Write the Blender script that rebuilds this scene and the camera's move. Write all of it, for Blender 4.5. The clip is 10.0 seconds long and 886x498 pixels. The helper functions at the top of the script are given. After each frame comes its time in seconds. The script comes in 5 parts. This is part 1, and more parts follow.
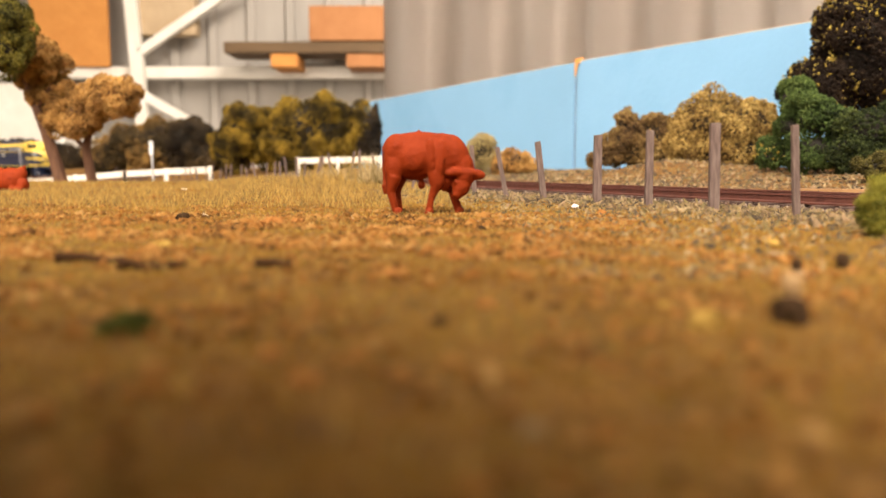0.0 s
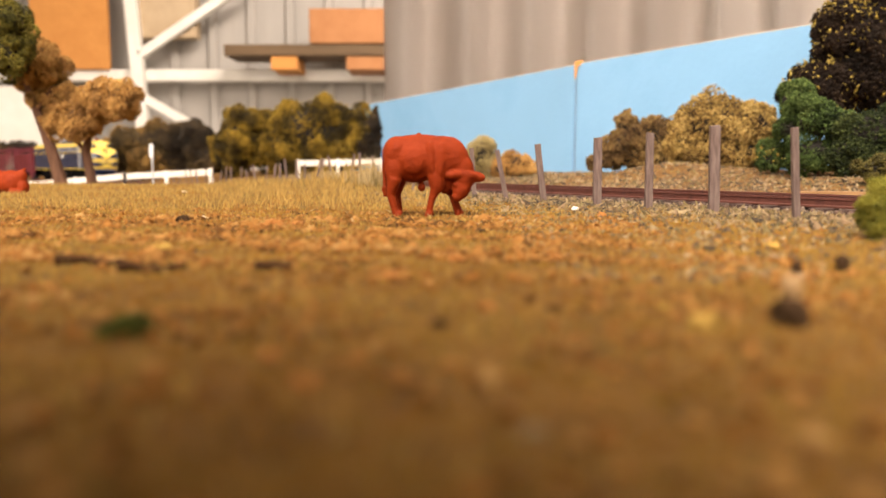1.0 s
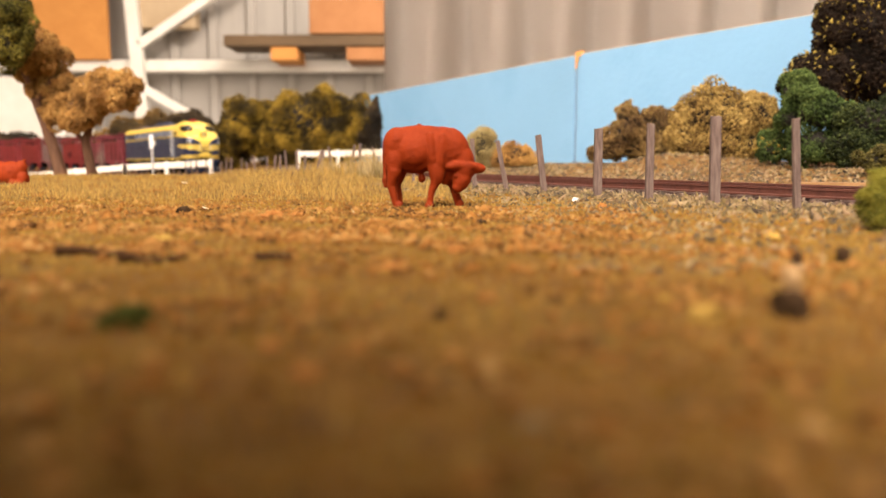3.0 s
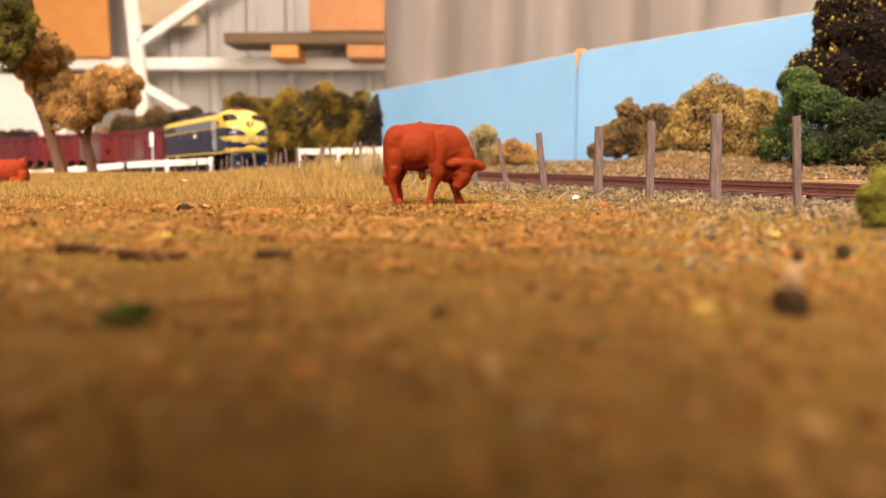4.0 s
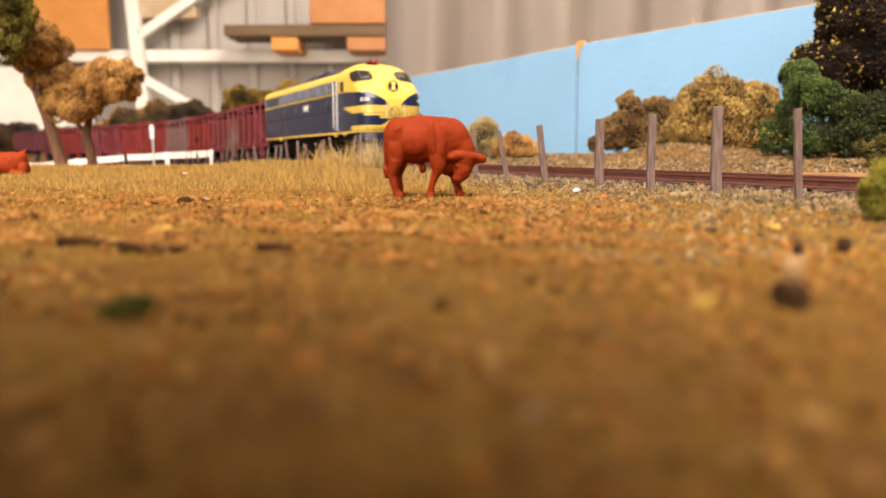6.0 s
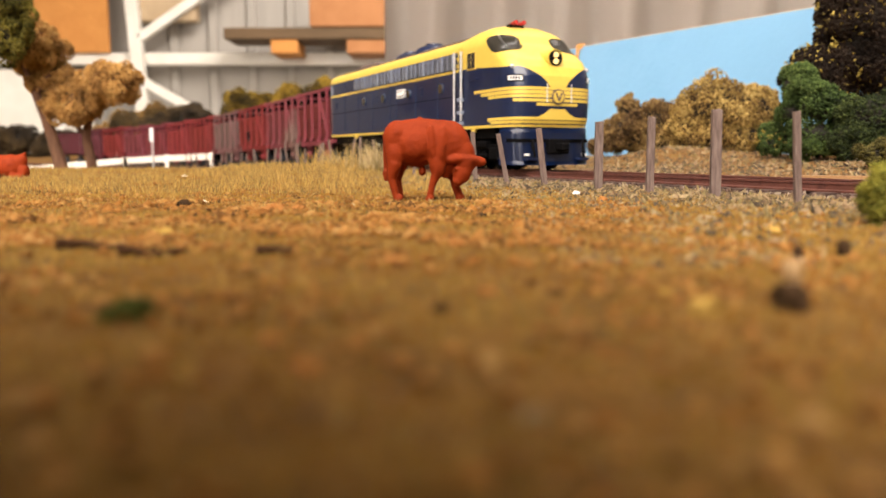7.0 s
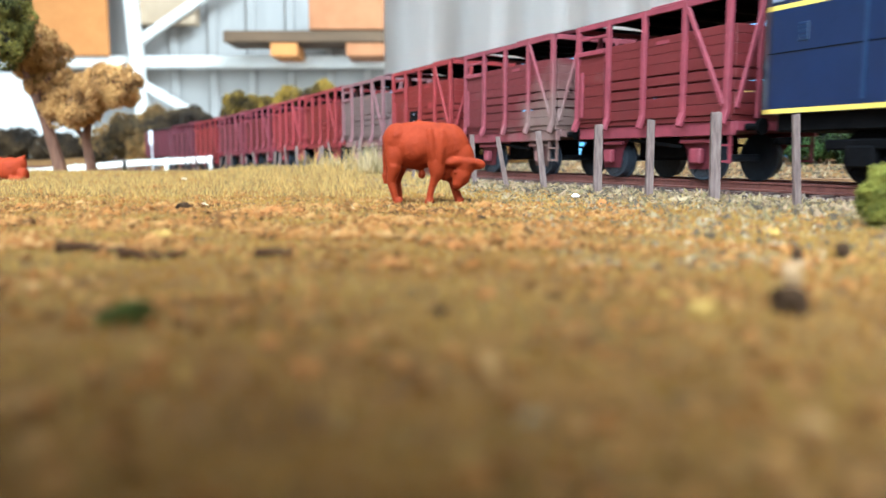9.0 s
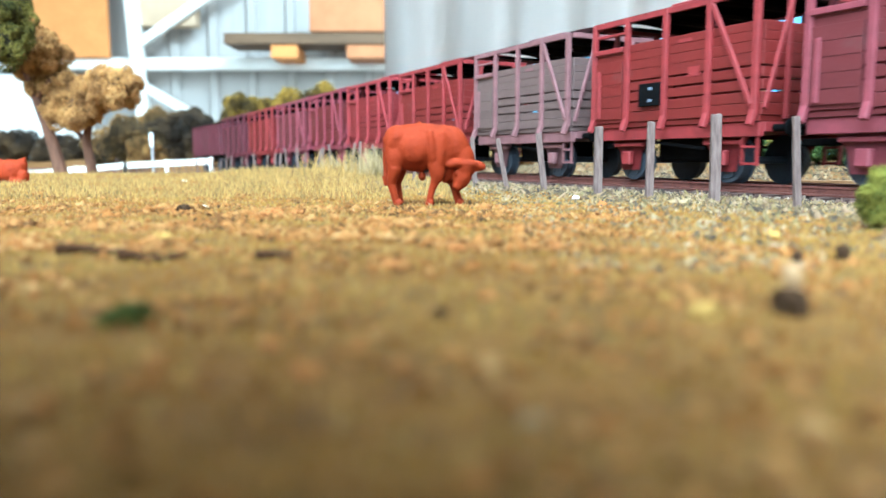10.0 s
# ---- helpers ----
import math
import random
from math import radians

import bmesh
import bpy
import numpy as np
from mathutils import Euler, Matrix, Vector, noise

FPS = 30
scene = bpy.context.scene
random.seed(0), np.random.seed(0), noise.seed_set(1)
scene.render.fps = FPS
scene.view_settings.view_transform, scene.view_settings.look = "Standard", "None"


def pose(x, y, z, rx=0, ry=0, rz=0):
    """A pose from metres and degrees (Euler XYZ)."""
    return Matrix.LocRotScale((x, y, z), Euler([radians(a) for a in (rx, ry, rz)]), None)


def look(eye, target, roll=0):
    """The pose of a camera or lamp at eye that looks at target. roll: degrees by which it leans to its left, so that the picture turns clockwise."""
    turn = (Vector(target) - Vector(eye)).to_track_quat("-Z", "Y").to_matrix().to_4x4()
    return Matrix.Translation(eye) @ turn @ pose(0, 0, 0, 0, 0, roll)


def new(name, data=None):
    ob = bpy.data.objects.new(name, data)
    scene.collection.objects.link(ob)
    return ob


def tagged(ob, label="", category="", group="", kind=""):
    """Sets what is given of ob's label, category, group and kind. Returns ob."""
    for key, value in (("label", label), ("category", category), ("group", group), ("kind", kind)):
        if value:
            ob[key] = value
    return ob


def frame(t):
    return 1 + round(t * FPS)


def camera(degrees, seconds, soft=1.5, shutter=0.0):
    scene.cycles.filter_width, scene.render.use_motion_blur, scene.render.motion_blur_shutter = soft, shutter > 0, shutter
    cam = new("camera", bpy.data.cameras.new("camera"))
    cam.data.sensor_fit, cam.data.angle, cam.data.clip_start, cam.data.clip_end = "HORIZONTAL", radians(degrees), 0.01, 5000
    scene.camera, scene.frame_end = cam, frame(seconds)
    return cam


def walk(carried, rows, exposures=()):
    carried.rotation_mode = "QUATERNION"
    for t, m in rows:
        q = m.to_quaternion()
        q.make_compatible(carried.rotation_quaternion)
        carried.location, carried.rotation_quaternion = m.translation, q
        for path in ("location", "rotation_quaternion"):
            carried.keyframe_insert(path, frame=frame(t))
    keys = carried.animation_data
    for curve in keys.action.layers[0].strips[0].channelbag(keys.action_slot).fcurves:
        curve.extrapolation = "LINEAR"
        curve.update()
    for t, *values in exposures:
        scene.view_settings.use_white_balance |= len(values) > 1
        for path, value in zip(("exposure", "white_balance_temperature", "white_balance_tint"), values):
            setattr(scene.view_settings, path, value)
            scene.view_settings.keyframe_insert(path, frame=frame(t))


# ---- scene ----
cam = camera(60, 10.0, soft=1.5, shutter=0.2)
cam.data.dof.use_dof = True
cam.data.dof.focus_distance = 0.175
cam.data.dof.aperture_fstop = 28

EYE_Z = 0.0088


def aim(drop, turn=0.0):
    """Camera pose: the phone lies on the layout, tilted down by a fitted amount."""
    return pose(0, 0, EYE_Z, 90 - math.degrees(math.atan((146 - drop) / 1358)), 0, math.degrees(math.atan(turn / 1358)))


TILT = [(0, 0, 0), (0.5, -4.5, 0), (1, 4.5, 0), (1.5, 6, 0.5), (2, 2, 0.5), (2.5, -5, 0.5), (2.7, -8, 0.5), (3.3, -14, 1), (3.8, -16, 1.5),
        (4, -15.5, 1.5), (4.5, -13, 2), (5, -11.5, 2.5), (5.5, -28.5, 2.5), (5.8, -29, 2.5), (6.4, -26, 2), (7, -23.5, 1.5),
        (7.5, -18, 1.5), (8, -11, 1.3), (8.5, -14, 1), (9, -18.5, 0.5), (9.5, -18.5, 0.5), (10, -15, 1)]
walk(cam, [(t, aim(d, k)) for t, d, k in TILT],
     exposures=[(0, 0.42, 6880, 15), (1, 0.42, 6860, 18), (1.5, 0.41, 6800, 15), (2, 0.41, 6780, 14), (3, 0.42, 6950, 18), (4, 0.42, 7000, 21), (6.0, 0.4, 6950, 20), (6.9, 0.35, 6650, 16), (7.5, 0.34, 5550, 6), (8.2, 0.86, 4850, 2), (9.0, 0.97, 4520, -2), (9.5, 0.95, 4450, -3), (10, 1.2, 4280, -8)])

# ---- world and light ----
world = bpy.data.worlds.new("world")
scene.world = world
world.use_nodes = True
sky = world.node_tree.nodes.new("ShaderNodeTexSky")
sky.sky_type, sky.sun_disc = "NISHITA", False
sky.sun_elevation, sky.sun_rotation = radians(50), radians(200)
world.node_tree.links.new(sky.outputs[0], world.node_tree.nodes["Background"].inputs[0])
world.node_tree.nodes["Background"].inputs[1].default_value = 0.06


def area_light(name, m, w, h, power, color):
    lamp = bpy.data.lights.new(name, "AREA")
    lamp.shape, lamp.size, lamp.size_y, lamp.energy, lamp.color = "RECTANGLE", w, h, power, color
    ob = new(name, lamp)
    ob.matrix_world = m
    return ob


# daylight through the open shed door behind the camera, and through an assumed, unseen roof opening
area_light("door_daylight", look((-0.9, -2.45, 1.0), (0, 0.6, 0)), 2.4, 1.8, 88, (1.0, 0.90, 0.76))
area_light("roof_daylight", look((-0.45, -1.15, 1.93), (-0.45, -0.9, 0)), 2.4, 1.7, 142, (1.0, 0.90, 0.76))
# fill lamp added under the roof, aimed to brighten the cream sheet
area_light("sheet_fill", look((0.75, 1.1, 1.86), (0.75, 1.9, 1.38)), 1.7, 0.6, 104, (1.0, 0.92, 0.82))


# ---- materials ----
def mat(name, colors, scale=300.0, rough=0.6, metal=0.0, bump=0.2, bump_scale=None, detail=6.0, by="noise", coat=0.0, stretch=(1, 1, 1), emit=None, spec=0.5):
    """Procedural material. colors: the stops of a ramp, driven by noise, by island or by object."""
    m = bpy.data.materials.new(name)
    m.use_nodes = True
    nt = m.node_tree
    b = nt.nodes["Principled BSDF"]
    b.inputs["Roughness"].default_value, b.inputs["Metallic"].default_value = rough, metal
    b.inputs["Coat Weight"].default_value = coat
    b.inputs["Specular IOR Level"].default_value = spec
    co = nt.nodes.new("ShaderNodeTexCoord")
    mp = nt.nodes.new("ShaderNodeMapping")
    mp.inputs["Scale"].default_value = stretch
    nt.links.new(co.outputs["Object"], mp.inputs[0])
    no = nt.nodes.new("ShaderNodeTexNoise")
    no.inputs["Scale"].default_value, no.inputs["Detail"].default_value, no.inputs["Roughness"].default_value = scale, detail, 0.62
    nt.links.new(mp.outputs[0], no.inputs["Vector"])
    ramp = nt.nodes.new("ShaderNodeValToRGB")
    lo, hi = (0.3, 0.7) if by == "noise" else (0.0, 1.0)
    el = ramp.color_ramp.elements
    while len(el) < len(colors):
        el.new(0.5)
    for i, c in enumerate(colors):
        el[i].position = lo + (hi - lo) * i / max(1, len(colors) - 1)
        el[i].color = (*c, 1)
    if by != "noise":
        ramp.color_ramp.interpolation = "CONSTANT"
        for i in range(len(colors)):
            el[i].position = i / len(colors)
    if by == "noise":
        nt.links.new(no.outputs[0], ramp.inputs[0])
        col = ramp.outputs[0]
    else:
        if by == "island":
            src = nt.nodes.new("ShaderNodeNewGeometry").outputs["Random Per Island"]
        else:
            src = nt.nodes.new("ShaderNodeObjectInfo").outputs["Random"]
        nt.links.new(src, ramp.inputs[0])
        mix = nt.nodes.new("ShaderNodeMix")
        mix.data_type, mix.blend_type = "RGBA", "MULTIPLY"
        mix.inputs[0].default_value = 0.4
        r2 = nt.nodes.new("ShaderNodeValToRGB")
        r2.color_ramp.elements[0].position, r2.color_ramp.elements[1].position = 0.3, 0.65
        r2.color_ramp.elements[0].color = (0.45, 0.42, 0.40, 1)
        nt.links.new(no.outputs[0], r2.inputs[0])
        nt.links.new(ramp.outputs[0], mix.inputs[6])
        nt.links.new(r2.outputs[0], mix.inputs[7])
        col = mix.outputs[2]
    nt.links.new(col, b.inputs["Base Color"])
    if bump:
        n2 = nt.nodes.new("ShaderNodeTexNoise")
        n2.inputs["Scale"].default_value, n2.inputs["Detail"].default_value = bump_scale or scale * 3, 5
        nt.links.new(mp.outputs[0], n2.inputs["Vector"])
        bp = nt.nodes.new("ShaderNodeBump")
        bp.inputs["Strength"].default_value, bp.inputs["Distance"].default_value = bump, 1.0 / (bump_scale or scale * 3)
        nt.links.new(n2.outputs[0], bp.inputs["Height"])
        nt.links.new(bp.outputs[0], b.inputs["Normal"])
    if emit:
        b.inputs["Emission Color"].default_value, b.inputs["Emission Strength"].default_value = (*emit[0], 1), emit[1]
    return m


M_SOIL = mat("soil", [(0.04751, 0.019, 0.00192), (0.1188, 0.05105, 0.00384), (0.1722, 0.07954, 0.00576), (0.1366, 0.07123, 0.00512)], 180, 0.95, bump=0.8, bump_scale=1500)
M_STRAW = mat("straw", [(0.1357, 0.07371, 0.0103), (0.3167, 0.1737, 0.02621), (0.1357, 0.09266, 0.01498), (0.4072, 0.2527, 0.05616), (0.2262, 0.1264, 0.01685)], 600, 0.85, by="island", bump=0)
M_SHAVING = mat("shavings", [(0.1613, 0.1108, 0.03744), (0.3326, 0.24, 0.1048), (0.2419, 0.1662, 0.0599), (0.4032, 0.3047, 0.1498), (0.121, 0.08311, 0.0337)], 600, 0.85, by="island", bump=0)
M_STONE = mat("stone", [(0.04912, 0.03141, 0.01552), (0.1637, 0.1131, 0.05669), (0.1146, 0.08399, 0.02984), (0.3275, 0.2411, 0.1253), (0.131, 0.08033, 0.03879), (0.2374, 0.1716, 0.08355), (0.07368, 0.05258, 0.02984), (0.1965, 0.146, 0.0537), (0.2784, 0.1826, 0.09549)], 900, 0.9, by="island", bump=0.3)
M_BALLAST = mat("ballast", [(0.10, 0.06, 0.045), (0.20, 0.15, 0.11), (0.14, 0.085, 0.06), (0.28, 0.22, 0.17)], 900, 0.9, by="island", bump=0.3)
M_RAIL = mat("rail_rust", [(0.06, 0.018, 0.013), (0.115, 0.036, 0.024), (0.085, 0.032, 0.026)], 400, 0.65, bump=0.3)
M_SLEEPER = mat("sleeper", [(0.04, 0.02, 0.015), (0.085, 0.045, 0.033)], 500, 0.85, bump=0.4)
M_POST = mat("weathered_post", [(0.07, 0.045, 0.038), (0.14, 0.095, 0.08), (0.19, 0.14, 0.12)], 500, 0.85, bump=0.5, stretch=(3, 3, 0.4))
M_BULL = mat("red_plastic", [(0.1656, 0.0189, 0.002475), (0.2254, 0.02772, 0.0036), (0.1932, 0.02268, 0.003)], 300, 0.7, bump=0.3, bump_scale=900, spec=0.14)
M_BOARD = mat("blue_board", [(0.165, 0.375, 0.60), (0.20, 0.42, 0.65), (0.19, 0.40, 0.62)], 9, 0.75, bump=0.1, bump_scale=300)
M_JOINT = mat("board_joint", [(0.14, 0.20, 0.30), (0.20, 0.29, 0.40)], 60, 0.85)
M_TAPE = mat("torn_tape", [(0.46, 0.20, 0.045), (0.58, 0.29, 0.08)], 200, 0.7)
M_EDGE = mat("board_edge", [(0.50, 0.40, 0.28), (0.62, 0.50, 0.36)], 300, 0.85)
M_SHEET = mat("grey_sheet", [(0.31, 0.29, 0.255), (0.40, 0.37, 0.33)], 3, 0.6, bump=0.1, stretch=(1, 1, 0.2))
M_FIBRO = mat("cream_sheet", [(0.82, 0.765, 0.72), (0.90, 0.855, 0.815)], 4, 0.8, bump=0.1, stretch=(1, 1, 0.2))
M_WHITE = mat("white_paint", [(0.72, 0.68, 0.60), (0.82, 0.79, 0.72)], 8, 0.6, bump=0.1)
M_CARD = mat("cardboard", [(0.52, 0.215, 0.05), (0.60, 0.265, 0.066)], 12, 0.85, bump=0.1)
M_CARD2 = mat("brown_carton", [(0.33, 0.14, 0.05), (0.40, 0.18, 0.07)], 12, 0.85, bump=0.1)
M_KRAFT = mat("kraft_box", [(0.42, 0.31, 0.19), (0.50, 0.38, 0.24)], 12, 0.85, bump=0.1)
M_TIMBER = mat("old_timber", [(0.07, 0.042, 0.018), (0.14, 0.085, 0.04)], 20, 0.8, bump=0.3, stretch=(0.15, 1, 1))
M_PINE = mat("pale_timber", [(0.34, 0.21, 0.09), (0.45, 0.29, 0.14)], 300, 0.8, bump=0.3, stretch=(0.15, 1, 1))
M_STRIP = mat("brown_timber", [(0.20, 0.105, 0.04), (0.29, 0.16, 0.065)], 300, 0.8, bump=0.3, stretch=(0.15, 1, 1))
M_TWIG = mat("dark_bark", [(0.035, 0.017, 0.008), (0.09, 0.042, 0.018)], 500, 0.9, bump=0.6, stretch=(0.4, 1, 1), spec=0.1)
M_ORANGE = mat("orange_crumb", [(0.30, 0.115, 0.022), (0.40, 0.17, 0.038)], 900, 0.95, bump=0.5)
M_CONC = mat("concrete", [(0.28, 0.27, 0.25), (0.38, 0.36, 0.33)], 5, 0.9)
M_TRUNK = mat("bark", [(0.0816, 0.0363, 0.0192), (0.1632, 0.0792, 0.0416)], 250, 0.9, bump=0.6, stretch=(1, 1, 0.3))
# near-black core colour: paints the shade in the gaps between foam clumps
M_CORE_SHADE = mat("foam_core_shade", [(0.006, 0.004, 0.002), (0.014, 0.010, 0.005)], 300, 0.95, bump=0.8)


def foam(name, stops, clump=90.0, mixed=0.45, rough=0.95):
    """Scenic foam: a ramp from dark to light, read by a random value of each flake and by patches of the clump's size."""
    m = bpy.data.materials.new(name)
    m.use_nodes = True
    nt = m.node_tree
    b = nt.nodes["Principled BSDF"]
    b.inputs["Roughness"].default_value, b.inputs["Specular IOR Level"].default_value = rough, 0.2
    co = nt.nodes.new("ShaderNodeTexCoord")
    no = nt.nodes.new("ShaderNodeTexNoise")
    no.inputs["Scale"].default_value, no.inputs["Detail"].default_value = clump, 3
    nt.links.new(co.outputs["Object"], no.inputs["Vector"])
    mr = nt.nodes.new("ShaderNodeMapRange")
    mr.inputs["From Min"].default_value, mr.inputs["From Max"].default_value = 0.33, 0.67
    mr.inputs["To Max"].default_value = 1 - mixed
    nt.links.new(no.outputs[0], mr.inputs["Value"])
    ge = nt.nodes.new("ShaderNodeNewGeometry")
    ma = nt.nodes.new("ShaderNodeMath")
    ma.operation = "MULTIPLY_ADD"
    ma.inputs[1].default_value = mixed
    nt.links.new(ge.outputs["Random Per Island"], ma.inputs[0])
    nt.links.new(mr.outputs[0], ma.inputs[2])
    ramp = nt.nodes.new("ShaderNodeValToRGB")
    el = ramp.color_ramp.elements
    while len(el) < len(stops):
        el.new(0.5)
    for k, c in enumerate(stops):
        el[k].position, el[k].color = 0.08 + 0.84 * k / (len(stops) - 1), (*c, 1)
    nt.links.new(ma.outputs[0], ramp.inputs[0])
    nt.links.new(ramp.outputs[0], b.inputs["Base Color"])
    return m


M_TURF = foam("turf", [(0.1, 0.04416, 0.0081), (0.185, 0.08256, 0.0135), (0.245, 0.12, 0.0189), (0.215, 0.1296, 0.02025), (0.27, 0.1584, 0.0297)], 38, 0.5)
M_LITTER = foam("leaf_litter", [(0.06542, 0.03039, 0.009405), (0.1589, 0.0692, 0.01411), (0.271, 0.1139, 0.02351), (0.3178, 0.1561, 0.0431), (0.3738, 0.2195, 0.07838)], 45, 0.65)
# gold stops spread wide: highlights and shade are put into the foam's colour
M_F_GOLD = foam("foam_gold", [(0.05, 0.028, 0.010), (0.20, 0.12, 0.036), (0.45, 0.30, 0.09), (0.66, 0.48, 0.17)], 75, 0.6)
M_F_BROWNGOLD = foam("foam_brown_gold", [(0.035, 0.02, 0.010), (0.14, 0.08, 0.030), (0.28, 0.18, 0.065), (0.48, 0.33, 0.12)], 60)
M_F_TUFT = foam("foam_tuft", [(0.030, 0.036, 0.008), (0.065, 0.074, 0.012), (0.10, 0.11, 0.020)], 200)
M_F_TAN = foam("foam_tan", [(0.1495, 0.07458, 0.0242), (0.3335, 0.1751, 0.0528), (0.529, 0.2938, 0.088), (0.644, 0.3955, 0.132)], 90)
# tan foam darkened for the core, so the crown's gaps read as shaded
M_TAN_SHADE = mat("foam_tan_shade", [(0.10, 0.05, 0.017), (0.16, 0.082, 0.028)], 400, 0.95, bump=0.8)
# olive ramp: its near-black stops paint shaded holes among the gold clumps
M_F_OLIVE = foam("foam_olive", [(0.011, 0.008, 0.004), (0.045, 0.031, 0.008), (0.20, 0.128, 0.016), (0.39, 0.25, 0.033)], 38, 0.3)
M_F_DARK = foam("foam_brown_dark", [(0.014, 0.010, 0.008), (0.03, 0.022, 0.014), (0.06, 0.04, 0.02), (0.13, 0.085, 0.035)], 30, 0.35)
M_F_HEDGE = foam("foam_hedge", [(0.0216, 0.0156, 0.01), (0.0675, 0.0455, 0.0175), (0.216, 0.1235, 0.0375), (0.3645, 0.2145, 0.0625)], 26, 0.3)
M_F_BLACK = foam("foam_dark_twig", [(0.0075, 0.0045, 0.003), (0.0135, 0.00825, 0.00525), (0.024, 0.01425, 0.00825), (0.045, 0.02625, 0.01275)], 60)
M_F_LEAF = foam("leaf_gold", [(0.16, 0.11, 0.02), (0.33, 0.24, 0.04), (0.50, 0.38, 0.10)], 60, 0.7)
# green ramp: end stops paint dark gaps and lit clump tops
M_F_GREEN = foam("foam_green", [(0.010, 0.018, 0.005), (0.035, 0.060, 0.014), (0.075, 0.115, 0.028), (0.16, 0.21, 0.055)], 60, 0.6)
M_F_DEEPGREEN = foam("foam_deep_green", [(0.006, 0.009, 0.004), (0.022, 0.032, 0.009), (0.045, 0.060, 0.015), (0.10, 0.12, 0.03)], 60, 0.6)
M_F_MOSS = foam("foam_moss", [(0.03, 0.026, 0.008), (0.08, 0.068, 0.016), (0.15, 0.12, 0.03)], 90, 0.5)
M_F_YGREEN = foam("foam_yellow_green", [(0.07, 0.07, 0.010), (0.17, 0.165, 0.024), (0.27, 0.25, 0.036), (0.34, 0.31, 0.05)], 120, 0.5)
M_F_OVER = foam("foam_olive_green", [(0.02, 0.02, 0.006), (0.07, 0.065, 0.012), (0.17, 0.14, 0.022), (0.27, 0.22, 0.04)], 60, 0.45)
M_F_PALE = foam("foam_pale", [(0.20, 0.15, 0.06), (0.36, 0.28, 0.12), (0.50, 0.41, 0.21)], 90)
M_NAVY = mat("navy_paint", [(0.0012, 0.0072, 0.035), (0.0020, 0.0098, 0.045)], 150, 0.3, bump=0.03, spec=0.4, coat=0.4)
M_NAVY_EDGE = mat("navy_rubbed", [(0.006, 0.017, 0.050), (0.010, 0.025, 0.066)], 300, 0.4, bump=0.05)
# porthole glass: the tan reflection is painted into the brown stops
M_PORT = mat("porthole_glass", [(0.022, 0.020, 0.016), (0.07, 0.058, 0.036)], 320, 0.12, bump=0)
M_YELLOW = mat("gold_paint", [(0.56, 0.40, 0.062), (0.63, 0.46, 0.08)], 150, 0.45, bump=0.03, coat=0.06)
M_ROOF = mat("roof_brown", [(0.07, 0.045, 0.04), (0.12, 0.08, 0.07)], 200, 0.6)
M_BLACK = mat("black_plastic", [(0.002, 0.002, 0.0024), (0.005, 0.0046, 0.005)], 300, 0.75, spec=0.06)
M_WHEEL = mat("wheel_dark", [(0.022, 0.026, 0.034), (0.042, 0.048, 0.060)], 300, 0.5, spec=0.3)
M_SILVER = mat("silver", [(0.55, 0.56, 0.58), (0.68, 0.69, 0.70)], 300, 0.35, metal=0.5)
M_GRILLE = mat("grille_grey", [(0.19, 0.22, 0.30), (0.30, 0.34, 0.43)], 500, 0.4, metal=0.3)
M_GRILLE_BACK = mat("grille_blue_grey", [(0.05, 0.065, 0.11), (0.12, 0.14, 0.20)], 200, 0.5, metal=0.2)
M_GLASS = mat("dark_glass", [(0.02, 0.018, 0.015), (0.05, 0.045, 0.035)], 200, 0.2, bump=0, spec=0.3)
M_LAMP = mat("headlight_lens", [(0.7, 0.5, 0.15), (0.8, 0.6, 0.2)], 200, 0.2, bump=0, emit=((1.0, 0.78, 0.32), 0.7))
M_CLOD = mat("dark_earth", [(0.035, 0.02, 0.010), (0.075, 0.042, 0.02)], 900, 0.95, bump=0.6, spec=0.1)
M_RED = mat("signal_red", [(0.36, 0.02, 0.018), (0.44, 0.03, 0.025)], 300, 0.4)
M_CRUMB = mat("yellow_crumb", [(0.34, 0.20, 0.035), (0.44, 0.28, 0.06)], 900, 0.9)
M_PLATE = mat("number_plate_white", [(0.75, 0.75, 0.72), (0.85, 0.85, 0.82)], 300, 0.5, bump=0)


# ---- geometry helpers, in millimetres ----
MM = 0.001


def part(name, bm, material, parent=None, label="", smooth=False):
    """Links a bmesh, modelled in millimetres, as one mesh object under a thing."""
    bmesh.ops.scale(bm, vec=(MM, MM, MM), verts=bm.verts)
    bmesh.ops.recalc_face_normals(bm, faces=bm.faces)
    me = bpy.data.meshes.new(name)
    bm.to_mesh(me)
    bm.free()
    for m in material if isinstance(material, (list, tuple)) else [material]:
        me.materials.append(m)
    if smooth:
        me.shade_smooth()
    ob = new(name, me)
    ob.parent = parent
    if label:
        tagged(ob, label)
    return ob


def thing(name, m, label, category, group="", kind=""):
    ob = new(name)
    ob.empty_display_size = 0.01
    ob.matrix_basis = m
    return tagged(ob, label, category, group, kind)


